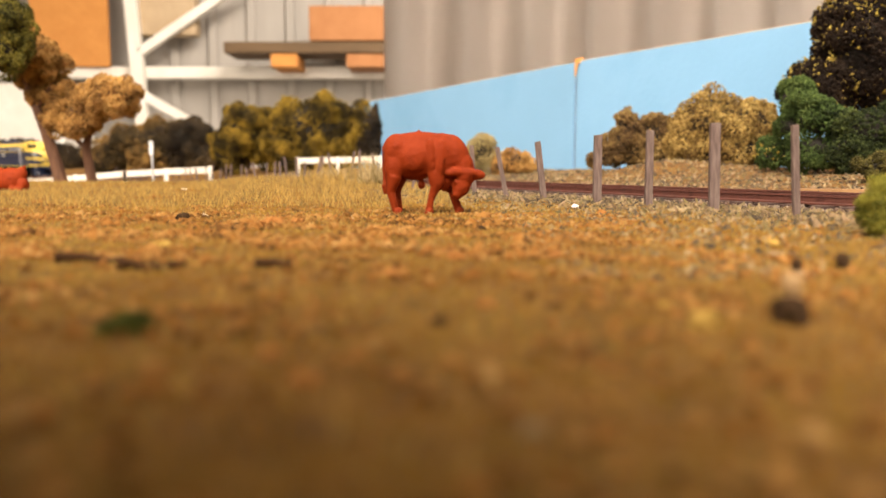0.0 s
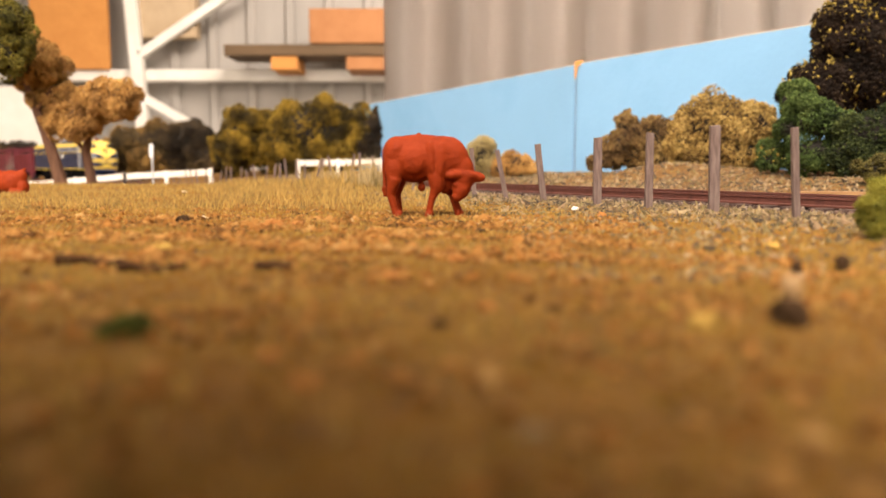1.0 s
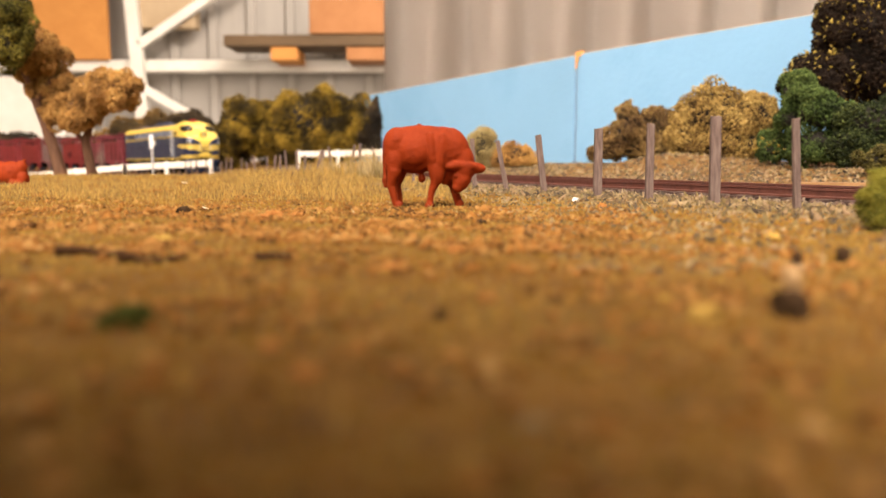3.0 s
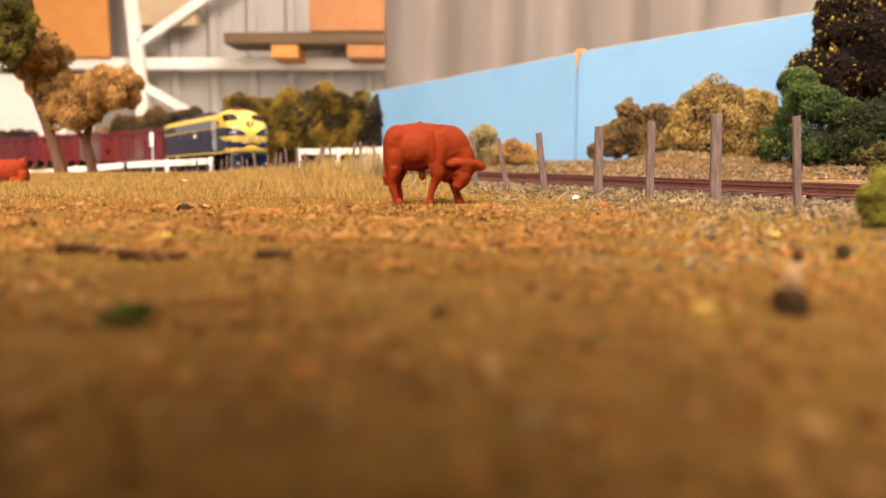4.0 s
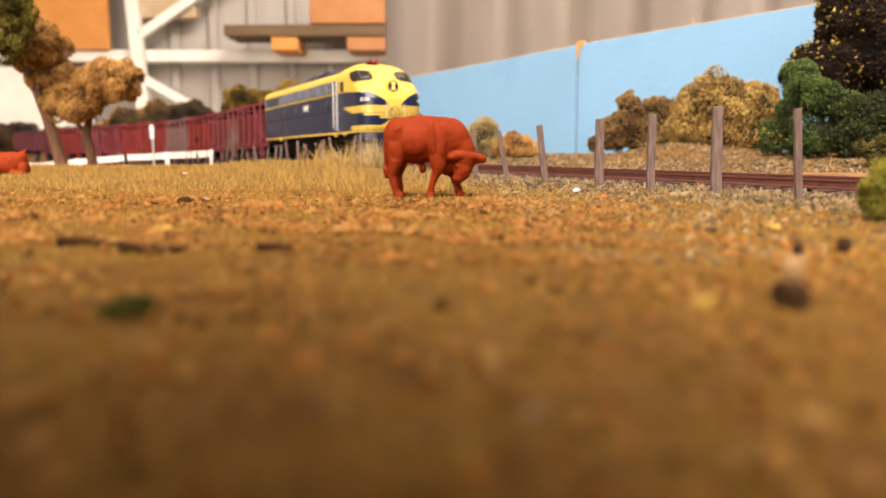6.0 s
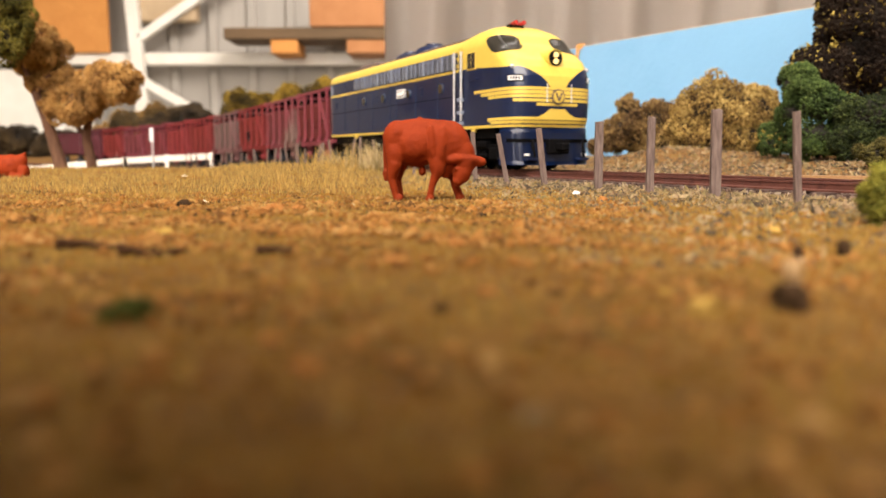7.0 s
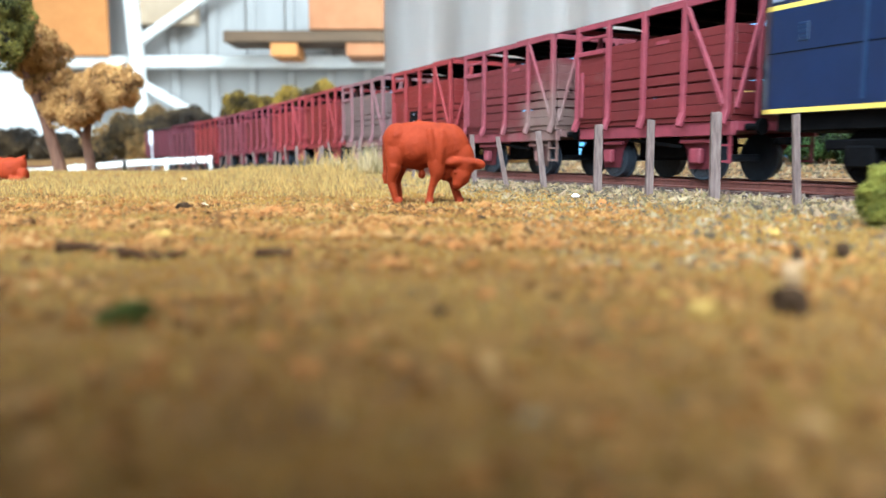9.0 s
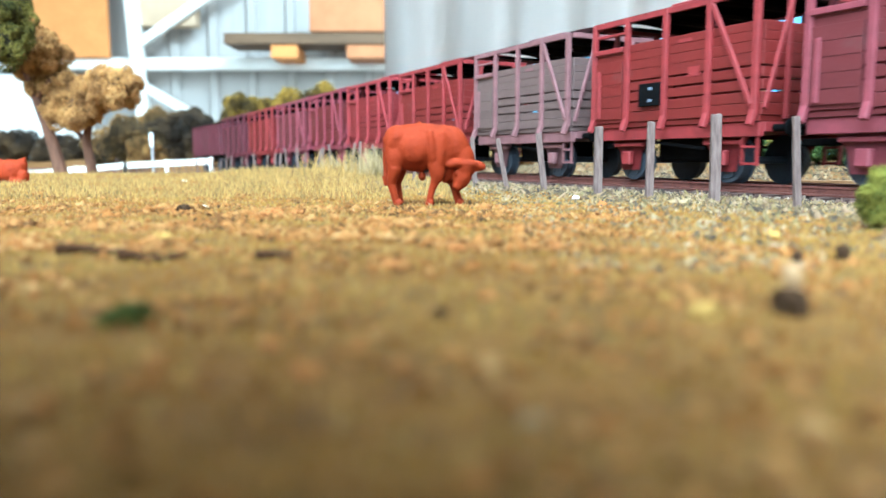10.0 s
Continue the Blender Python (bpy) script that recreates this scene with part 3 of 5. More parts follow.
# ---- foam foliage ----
def crown_mesh(name, lobes, size, material, parent, density=1.0, core=M_CORE_SHADE, clump=0.32, spread=1.0, fill=0.33):
    """A crown of many small shards: they cover little clumps, which cover a few lobes (centre, radii)."""
    pts, sz = [], []
    for c, r in lobes:
        c, r = np.array(c, float), np.array(r, float)
        area = 4 * np.pi * ((r[0] * r[1]) ** 1.6 + (r[0] * r[2]) ** 1.6 + (r[1] * r[2]) ** 1.6) ** (1 / 1.6) / 3 ** (1 / 1.6)
        m = int(3.4 / clump ** 2)
        d = RNG.normal(size=(m, 3))
        d /= np.linalg.norm(d, axis=1)[:, None]
        rs = clump * r.mean() * RNG.uniform(0.55, 1.25, m)
        mid = c + d * r * RNG.uniform(0.74, 0.93, (m, 1))
        n = int(min(8000, density * 2.3 * area / size ** 2))
        k = RNG.choice(m, n, p=rs ** 2 / (rs ** 2).sum())
        e = RNG.normal(size=(n, 3)) + 0.7 * d[k]
        e /= np.linalg.norm(e, axis=1)[:, None]
        pts.append(mid[k] + e * (rs[k] * RNG.uniform(0.72, 1.0 + 0.12 * spread, n))[:, None])
        sz.append(size * 0.85 * RNG.uniform(0.45, 1.25, n))
        # a thinner layer on the lobe itself, between the clumps
        n = int(n * fill)
        e = RNG.normal(size=(n, 3))
        e /= np.linalg.norm(e, axis=1)[:, None]
        pts.append(c + e * r * RNG.uniform(0.76, 0.88, (n, 1)))
        sz.append(size * 0.95 * RNG.uniform(0.5, 1.3, n))
    p, s = np.concatenate(pts), np.concatenate(sz)
    v, f = crumbs(p, s, flat=0.75, jitter=0.45, base=(TET_V, TET_F))
    ob = tri_mesh(name, v, f, material, parent)
    # darker balls inside the lobes stand in for shade between the clumps
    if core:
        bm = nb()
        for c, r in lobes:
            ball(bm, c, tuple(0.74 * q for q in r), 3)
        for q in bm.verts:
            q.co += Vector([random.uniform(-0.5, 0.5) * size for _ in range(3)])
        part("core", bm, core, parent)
    return ob


def bush(px, py, y, lobes, size, material, label, category="bush", name="bush", density=1.0, clump=0.32, leaves=0, spread=1.0, fill=0.33):
    """A foam bush: lobes as offsets (dx, dy, rx, ry) round one bearing, at depth y; leaves: so many larger loose leaves on its skin."""
    k = y / 1358
    x, _, z = at_px(px, py, y)
    g = gz(x, y)
    top = thing(name, pose(x * MM, y * MM, g * MM), label, category)
    ls = [((dx * k, random.uniform(-0.15, 0.15) * rx * k, z - g - dy * k), (rx * k, rx * k * 0.8, ry * k)) for dx, dy, rx, ry in lobes]
    bm = nb()
    rod(bm, (0, 0, -0.3), (0, 0, max(ls[0][0][2], 0.2)), 0.5 * size, 0.3 * size, 8)
    part("trunk", bm, M_TRUNK, top)
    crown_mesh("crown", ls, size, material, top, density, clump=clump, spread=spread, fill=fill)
    if leaves:
        ps = []
        for c, r in ls:
            n = leaves // len(ls)
            d = RNG.normal(size=(n, 3)) + np.array((0, 0, 0.45))
            d /= np.linalg.norm(d, axis=1)[:, None]
            ps.append(np.array(c) + d * np.array(r) * RNG.uniform(0.97, 1.14, (n, 1)))
        q = np.concatenate(ps)
        v, f = crumbs(q, size * RNG.uniform(0.6, 1.35, len(q)), flat=0.5, jitter=0.35, base=(TET_V, TET_F))
        tri_mesh("foliage", v, f, M_F_LEAF, top)
    return top


def straw_tuft(px, y, n, h, label):
    """Wisps of dry straw that spread from one root."""
    x, _, _ = at_px(px, 300, y)
    top = thing("grass_tuft", pose(x * MM, y * MM, gz(x, y) * MM), label, "tuft")
    root = np.stack([RNG.normal(0, 0.28 * h, n), RNG.normal(0, 0.2 * h, n), np.full(n, -0.2)], axis=1)
    v, f = blades(root, h * RNG.uniform(0.3, 1.1, n), np.full(n, 0.12), np.abs(RNG.normal(0, 0.35, n)).clip(0, 0.9))
    tri_mesh("straw", v, f, M_SHAVING, top)
    bm = ball(nb(), (0, 0, 0), (0.3 * h, 0.22 * h, 0.16 * h), 2)
    part("root_clump", bm, M_SOIL, top)
    return top


def planting():
    # beyond the track, before the blue boards
    bush(1275, 225, 400, [(0, 0, 88, 68), (-55, 25, 40, 45), (62, 6, 45, 60), (10, 42, 85, 36)], 0.9, M_F_GOLD, "golden yellow foam bush before the blue backdrop", density=1.1, clump=0.24)
    bush(1115, 248, 430, [(0, 8, 45, 38), (40, -8, 38, 38), (-8, -32, 20, 24), (45, 25, 42, 28), (-35, 25, 24, 22), (-58, 34, 20, 14)], 0.9, M_F_BROWNGOLD, "low golden brown foam bush before the blue backdrop", clump=0.28)
    bush(1520, 85, 345, [(10, 0, 80, 95), (-62, 72, 62, 56), (60, -60, 70, 70), (60, 60, 80, 70), (-30, -30, 50, 55), (-95, 96, 30, 36)], 1.0, M_F_BLACK, "tall dark brown foam tree with sparse golden leaves", "tree", "tree", density=1.2, clump=0.3, leaves=1500, spread=2.0)
    bush(1412, 175, 320, [(0, 0, 34, 28), (-14, 44, 22, 22)], 0.8, M_F_GREEN, "small bright green foam bush against a dark tree", density=1.3, clump=0.46, fill=0.1)
    bush(1452, 222, 305, [(-4, -10, 42, 34), (-8, 44, 44, 30), (46, -2, 24, 30), (40, 46, 26, 28)], 0.8, M_F_GREEN, "rounded bright green foam bush under a dark tree", density=1.3, clump=0.46, fill=0.1)
    bush(1380, 268, 330, [(0, 0, 34, 24), (-18, 10, 24, 18)], 0.8, M_F_GREEN, "low green foam bush with pale leaves", clump=0.42, leaves=60)
    bush(1545, 232, 292, [(0, 0, 58, 46), (-34, 34, 40, 36), (26, 34, 50, 36)], 0.85, M_F_DEEPGREEN, "deep green foam bush under a dark tree", density=1.2, clump=0.36)
    bush(1548, 296, 250, [(0, 0, 36, 20), (30, 3, 40, 22)], 0.7, M_F_MOSS, "small mossy foam shrub beyond the track", clump=0.36)
    bush(852, 270, 470, [(0, 0, 26, 34), (-14, 8, 20, 22), (12, 14, 24, 20)], 0.8, M_F_PALE, "pale straw-coloured foam shrub before the backdrop", density=0.7, spread=3.0)
    bush(912, 288, 465, [(0, 0, 32, 20), (-22, 6, 22, 18), (20, 4, 18, 18)], 0.8, M_F_TAN, "low tan foam shrub before the backdrop", density=0.7, spread=2.5)
    straw_tuft(656, 300, 480, 13.0, "pale straw tuft standing on the grassy bank")
    straw_tuft(585, 318, 220, 7.0, "low pale straw tuft on the grassy bank")
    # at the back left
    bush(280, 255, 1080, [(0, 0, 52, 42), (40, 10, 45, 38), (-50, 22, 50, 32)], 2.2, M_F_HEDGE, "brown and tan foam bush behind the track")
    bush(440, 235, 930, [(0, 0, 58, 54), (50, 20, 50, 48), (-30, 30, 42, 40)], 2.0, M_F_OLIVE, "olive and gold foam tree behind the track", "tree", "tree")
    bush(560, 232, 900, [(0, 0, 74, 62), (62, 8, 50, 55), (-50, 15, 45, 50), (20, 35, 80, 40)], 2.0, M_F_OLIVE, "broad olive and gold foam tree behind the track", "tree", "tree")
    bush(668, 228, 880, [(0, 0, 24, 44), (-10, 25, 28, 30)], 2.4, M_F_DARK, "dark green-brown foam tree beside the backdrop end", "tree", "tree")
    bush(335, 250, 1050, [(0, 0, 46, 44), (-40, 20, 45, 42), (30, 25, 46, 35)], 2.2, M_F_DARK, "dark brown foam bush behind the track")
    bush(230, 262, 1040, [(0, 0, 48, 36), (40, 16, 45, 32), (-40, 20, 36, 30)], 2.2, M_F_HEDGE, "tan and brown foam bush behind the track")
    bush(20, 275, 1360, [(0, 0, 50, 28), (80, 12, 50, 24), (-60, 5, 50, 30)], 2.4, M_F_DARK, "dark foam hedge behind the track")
    # close to the phone
    bush(1576, 362, 92, [(0, 0, 50, 40), (20, 30, 55, 36)], 0.3, M_F_YGREEN, "fuzzy green foam tuft on the field", density=1.4, spread=5.0)
    bush(226, 606, 40, [(0, -10, 56, 42), (26, 0, 40, 36), (-28, 0, 36, 34)], 0.2, M_F_TUFT, "dark green foam crumb on the field", "tuft", "grass_tuft")


planting()


def leaning_tree():
    y = 450
    k = y / 1358
    x, _, z = at_px(112, 322, y)
    g = gz(x, y)
    top = thing("tree", pose(x * MM, y * MM, g * MM), "leaning twisted model tree with tan foam crown", "tree")

    def q(px, py, dy=0):
        a = at_px(px, py, y + dy)
        return (a[0] - x, dy, a[2] - g)
    bm = nb()
    path = [(112, 335), (98, 285), (82, 235), (64, 190), (48, 150), (40, 110)]
    for i, (a, b) in enumerate(zip(path, path[1:])):
        rod(bm, q(*a), q(*b), (12 - 1.6 * i) * k, (10.5 - 1.6 * i) * k, 9)
    for a, b, w in (((82, 240), (120, 190), 6), ((64, 190), (95, 150), 6), ((48, 150), (80, 110), 5)):
        rod(bm, q(*a), q(*b), w * k, w * 0.7 * k, 8)
    part("trunk", bm, M_TRUNK, top)
    lobes = [((70, 110), 45, 42), ((40, 120), 30, 40), ((100, 175), 42, 42), ((140, 205), 40, 38), ((200, 170), 44, 38), ((215, 178), 32, 32), ((165, 190), 36, 36), ((115, 215), 36, 26)]
    crown_mesh("crown", [(q(*c, random.uniform(-12, 12)), (rx * k, rx * k * 0.8, ry * k)) for c, rx, ry in lobes], 0.95, M_F_TAN, top, 1.0, core=M_TAN_SHADE, clump=0.34, spread=1.6)
    top2 = thing("tree", pose(x * MM + 0.018, (y + 12) * MM, g * MM), "thin brown model tree trunk beside a leaning tree", "tree")
    bm = nb()
    o = q(165, 325, 12)
    for a, b, w in (((165, 330), (152, 265), 13), ((152, 265), (160, 220), 10), ((152, 265), (125, 235), 6), ((158, 240), (190, 205), 6)):
        pa, pb = q(*a, 12), q(*b, 12)
        rod(bm, (pa[0] - 18, 0, pa[2]), (pb[0] - 18, 0, pb[2]), w * 0.75 * k, w * 0.58 * k, 9)
    part("trunk", bm, M_TRUNK, top2)
    bush(-85, 50, 420, [(85, -5, 52, 58), (55, -30, 50, 50), (95, 35, 38, 45), (0, 10, 70, 70)], 1.0, M_F_OVER, "yellow-green foam tree crown over a leaning tree", "tree", "tree")


leaning_tree()


# ---- bull ----
def bull_mesh(shapes, rods, voxel, name, m, label):
    bm = nb()
    for c, r, rot in shapes:
        ball(bm, c, r, 3, Matrix.Rotation(radians(rot), 4, "Y"))
    for a, b, r1, r2 in rods:
        rod(bm, a, b, r1, r2, 12)
    ob = part(name, bm, M_BULL)
    ob.matrix_basis = m
    rem = ob.modifiers.new("remesh", "REMESH")
    rem.mode, rem.voxel_size, rem.use_smooth_shade = "VOXEL", voxel * MM, True
    sm = ob.modifiers.new("smooth", "SMOOTH")
    sm.factor, sm.iterations = 0.5, 9
    return tagged(ob, label, "bull figure")


def bulls():
    x, y, _ = at_px(750, 378, 144)
    g = gz(x, y)
    # trunk, shoulder and neck; hips, ribs and shoulder ridges; thighs and forearms; head with brow and horns
    shapes = [((-1.6, 0, 10.5), (5.7, 3.3, 4.3), 0), ((-0.6, 0, 13.05), (6.6, 2.3, 2.15), 0), ((-5.0, 0, 11.5), (2.75, 2.9, 3.4), 0), ((3.3, 0, 10.6), (3.7, 3.0, 4.4), 0),
              ((3.6, 0, 12.6), (3.5, 2.2, 2.3), 4), ((5.9, -0.1, 11.0), (2.5, 2.2, 4.0), -24), ((7.3, -0.2, 9.2), (2.0, 1.9, 2.6), -24),
              ((-4.8, -2.0, 12.3), (1.3, 0.95, 1.5), 30), ((-6.4, -1.5, 10.6), (0.8, 0.9, 2.2), 6), ((-1.6, -2.5, 10.3), (2.6, 1.2, 2.6), 0), ((1.6, -2.35, 10.6), (0.9, 0.95, 3.3), -6), ((3.4, -2.4, 10.2), (1.0, 0.85, 3.5), 4),
              ((-5.2, -1.7, 8.9), (1.8, 1.3, 3.2), 8), ((-5.5, 1.7, 8.8), (1.7, 1.2, 3.0), 10), ((2.5, -1.7, 7.0), (1.6, 1.25, 2.9), -6), ((4.4, 1.4, 6.6), (1.5, 1.2, 2.8), -6), ((4.4, 0, 6.6), (1.5, 1.3, 2.6), 18),
              ((7.6, -0.6, 6.8), (2.0, 1.7, 1.7), 0), ((7.1, -0.8, 5.3), (1.75, 1.4, 2.3), 20), ((6.3, -0.9, 3.7), (1.1, 1.1, 1.1), 15), ((7.5, -1.5, 7.7), (2.6, 0.9, 0.95), 4), ((6.0, -1.7, 5.9), (0.5, 0.6, 0.5), 0),
              ((5.7, -1.9, 7.7), (1.7, 1.0, 0.85), -8), ((9.7, -0.5, 7.3), (1.9, 1.0, 1.05), 6), ((-0.4, 0, 5.4), (0.75, 0.7, 0.9), 0), ((-0.9, 0, 15.1), (0.45, 0.4, 0.5), 20)]
    rods = [((-5.3, -1.6, 7.0), (-6.0, -1.6, 3.9), 1.5, 0.8), ((-6.0, -1.6, 4.1), (-5.0, -1.6, 0.2), 0.82, 0.62), ((-4.4, 1.6, 7.2), (-5.2, 1.6, 4.2), 1.3, 0.75), ((-5.2, 1.6, 4.4), (-4.7, 1.6, 0.2), 0.66, 0.62),
            ((2.6, -1.6, 5.8), (1.7, -1.6, 3.2), 1.1, 0.68), ((1.7, -1.6, 3.6), (1.0, -1.6, 0.2), 0.68, 0.64), ((5.2, 1.3, 5.4), (5.6, 1.3, 2.8), 1.0, 0.75), ((5.6, 1.3, 3.1), (6.6, 1.2, 0.3), 0.8, 0.8),
            ((-4.9, -1.7, 0.6), (-4.3, -1.7, 0.0), 0.9, 1.0), ((1.0, -1.6, 0.7), (1.2, -1.7, 0.0), 0.95, 1.0), ((6.4, 1.2, 0.7), (6.8, 1.2, 0.0), 0.9, 1.0),
            ((-7.3, 0, 12.5), (-7.4, 0, 8.0), 0.5, 0.4), ((-7.4, 0, 8.0), (-7.2, 0, 5.0), 0.4, 0.5), ((-7.3, 0, 5.4), (-7.0, 0, 3.6), 0.75, 0.55)]
    bull_mesh(shapes, rods, 0.19, "bull", pose(x * MM, y * MM, g * MM, 0, 0, -4), "red-brown plastic bull figure grazing with lowered head")
    x, y, _ = at_px(10, 338, 262)
    g = gz(x, y)
    shapes = [((-4, 0, 4.4), (6.5, 3.6, 4.4), 0), ((2.0, 0, 4.2), (4.4, 3.4, 4.2), -8), ((5.6, -0.4, 6.0), (2.2, 1.8, 2.6), 20), ((6.4, -0.5, 2.6), (1.9, 2.0, 2.6), 0)]
    rods = [((6.2, -0.5, 7.4), (7.6, -0.6, 9.0), 0.8, 0.45), ((3, -2.6, 1.2), (7, -3.2, 0.6), 1.1, 0.8), ((-4, -3, 1.2), (-1, -3.6, 0.6), 1.1, 0.8)]
    bull_mesh(shapes, rods, 0.3, "bull", pose(x * MM, y * MM, g * MM), "red-brown plastic bull figure lying on the field")


bulls()


# ---- locomotive, modelled nose towards +x, rail top at z = 0 ----
KZ = [13.5, 16, 22, 27, 30, 33, 35.5, 37.5, 39, 40.5, 42, 45, 47, 48.7, 49.8]
KX = [93.6, 94.6, 95.0, 95.0, 94.6, 93.2, 91.0, 88.0, 85.2, 82.6, 80.6, 78.2, 75.6, 72.0, 65]
REAR = -97.0


def hull_width(z):
    return 16.3 if z <= 40.6 else 16.3 * max(0.0, 1 - ((z - 40.6) / 9.22) ** 2.3) ** 0.5


def hull(z, t):
    """A point of the shell at height z: t 0..1 along the right side, 1..2 round the nose, 2..3 along the left side.
    Behind the cab the roof is flatter."""
    w, xf = hull_width(z), float(np.interp(z, KZ, KX))
    xs = xf - float(np.interp(z, [13, 30, 37, 42, 50], [12.5, 12.5, 11, 7.5, 8]))
    if t <= 1:
        x, y = REAR + (xs - REAR) * t, -w
    elif t >= 2:
        x, y = REAR + (xs - REAR) * (3 - t), w
    else:
        a = (t - 1) * math.pi
        c, s = math.cos(a), math.sin(a)
        x, y = xs + (xf - xs) * abs(s) ** 0.60, -w * math.copysign(abs(c) ** 0.54, c)
    if z > 43:
        z -= (z - 43) * 0.36 * (1 - float(sstep(48, 66, x)))
    return x, y, z


def livery(x, y, z):
    """0 navy, 1 gold, 2 roof: the paint scheme."""
    ay = abs(y)
    if z > 45.9 + 2.2 * float(sstep(50, 66, x)) and x < 68:
        return 2
    if z < 14.4 and x < 78:
        return 1
    if x >= 78 and z < 16.8:
        return 0 if abs(z - 14.5) < 0.16 or abs(z - 15.7) < 0.16 else 1
    if x < 54:
        return 1 if z > 41.0 or 34.1 < z < 34.9 else 0
    if z > 34.6 - 1.6 * min(max((x - 62) / 26, 0), 1):
        return 1
    if x > 79:
        if z > 26 and ay < 3.2 + 9.0 * ((z - 26) / 7) ** 1.8:
            return 1
        if z < 19.4 and ay < 3.2 + 5.5 * ((19.4 - z) / 3.2) ** 1.6:
            return 1
    if 20.0 <= z <= 26.5:
        i = int((26.5 - z) / 1.3)
        on = ((26.5 - z) / 1.3) % 1 < 0.76
        far = (x > 66, x > 72, x > 78, x > 84 and ay < 14.8, x > 90 and ay < 8)
        return 1 if on and far[min(i, 4)] else 0
    return 0


def shell_patch(name, zs, ts, off, material, parent, label=""):
    """A thin pane that follows the shell, raised by off."""
    bm = nb()
    grid = []
    for i, z in enumerate(zs):
        row = []
        for t in ts(i / (len(zs) - 1)):
            p = Vector(hull(z, t))
            out = Vector((max(0.0, p.x - 60) * 0.06, p.y * 0.06, 0.35)).normalized()
            row.append(bm.verts.new(p + out * off))
        grid.append(row)
    for a, b in zip(grid, grid[1:]):
        for i in range(len(a) - 1):
            bm.faces.new((a[i], a[i + 1], b[i + 1], b[i]))
    bmesh.ops.solidify(bm, geom=list(bm.faces), thickness=0.2)
    return part(name, bm, material, parent, label, smooth=True)


def wheel_mesh(r, gauge=16.5, width=2.2):
    bm = nb()
    rod(bm, (0, -gauge / 2 - 2, 0), (0, gauge / 2 + 2, 0), 0.9, seg=8)
    for s in (-1, 1):
        y = s * gauge / 2
        rod(bm, (0, y, 0), (0, y + s * width, 0), r, r * 0.98, 28)
        rod(bm, (0, y - s * 0.5, 0), (0, y, 0), r + 0.6, r + 0.5, 28)
        rod(bm, (0, y + s * width, 0), (0, y + s * (width + 0.25), 0), r * 0.82, r * 0.8, 24)
        rod(bm, (0, y + s * width, 0), (0, y + s * (width + 0.9), 0), 1.3, 1.0, 12)
        for k in range(6):
            a = k * math.pi / 3
            rod(bm, (math.cos(a) * 1.2, y + s * (width + 0.3), math.sin(a) * 1.2), (math.cos(a) * r * 0.78, y + s * (width + 0.3), math.sin(a) * r * 0.78), 0.35, 0.3, 6)
    return bm


def windscreen(a, b, s, parent):
    """One curved pane: lower at its outer corner, rounded at the top."""
    bm = nb()
    rows = []
    for k in np.linspace(0, 1, 14):
        t = a + (b - a) * k
        c = k if s == 0 else 1 - k
        e = 1.1 * max(0.0, 1 - min(k, 1 - k) / 0.13) ** 2
        lo = 37.9 + 1.5 * c + e
        hi = 43.7 + 0.9 * min(1, c * 2.2) - e
        rows.append([(t, z) for z in np.linspace(lo, hi, 9)])
    grid = [[bm.verts.new(Vector(hull(z, t)) + Vector((0.12, 0.16 * (1 if s else -1), 0.05))) for t, z in row] for row in rows]
    for p, q in zip(grid, grid[1:]):
        for i in range(8):
            bm.faces.new((p[i], p[i + 1], q[i + 1], q[i]))
    bmesh.ops.solidify(bm, geom=list(bm.faces), thickness=0.15)
    return part("windscreen", bm, M_GLASS, parent, "dark glass windscreen", smooth=True)


WHEELS = []


def wheelset(parent, x, r, shared, material=M_WHEEL):
    if r not in shared:
        ob = part("wheelset", wheel_mesh(r), material, parent, smooth=False)
        shared[r] = ob.data
    else:
        ob = new("wheelset", shared[r])
        ob.parent = parent
    ob.location = (x * MM, 0, r * MM)
    WHEELS.append((ob, x, r))
    return ob


SHARED = {}


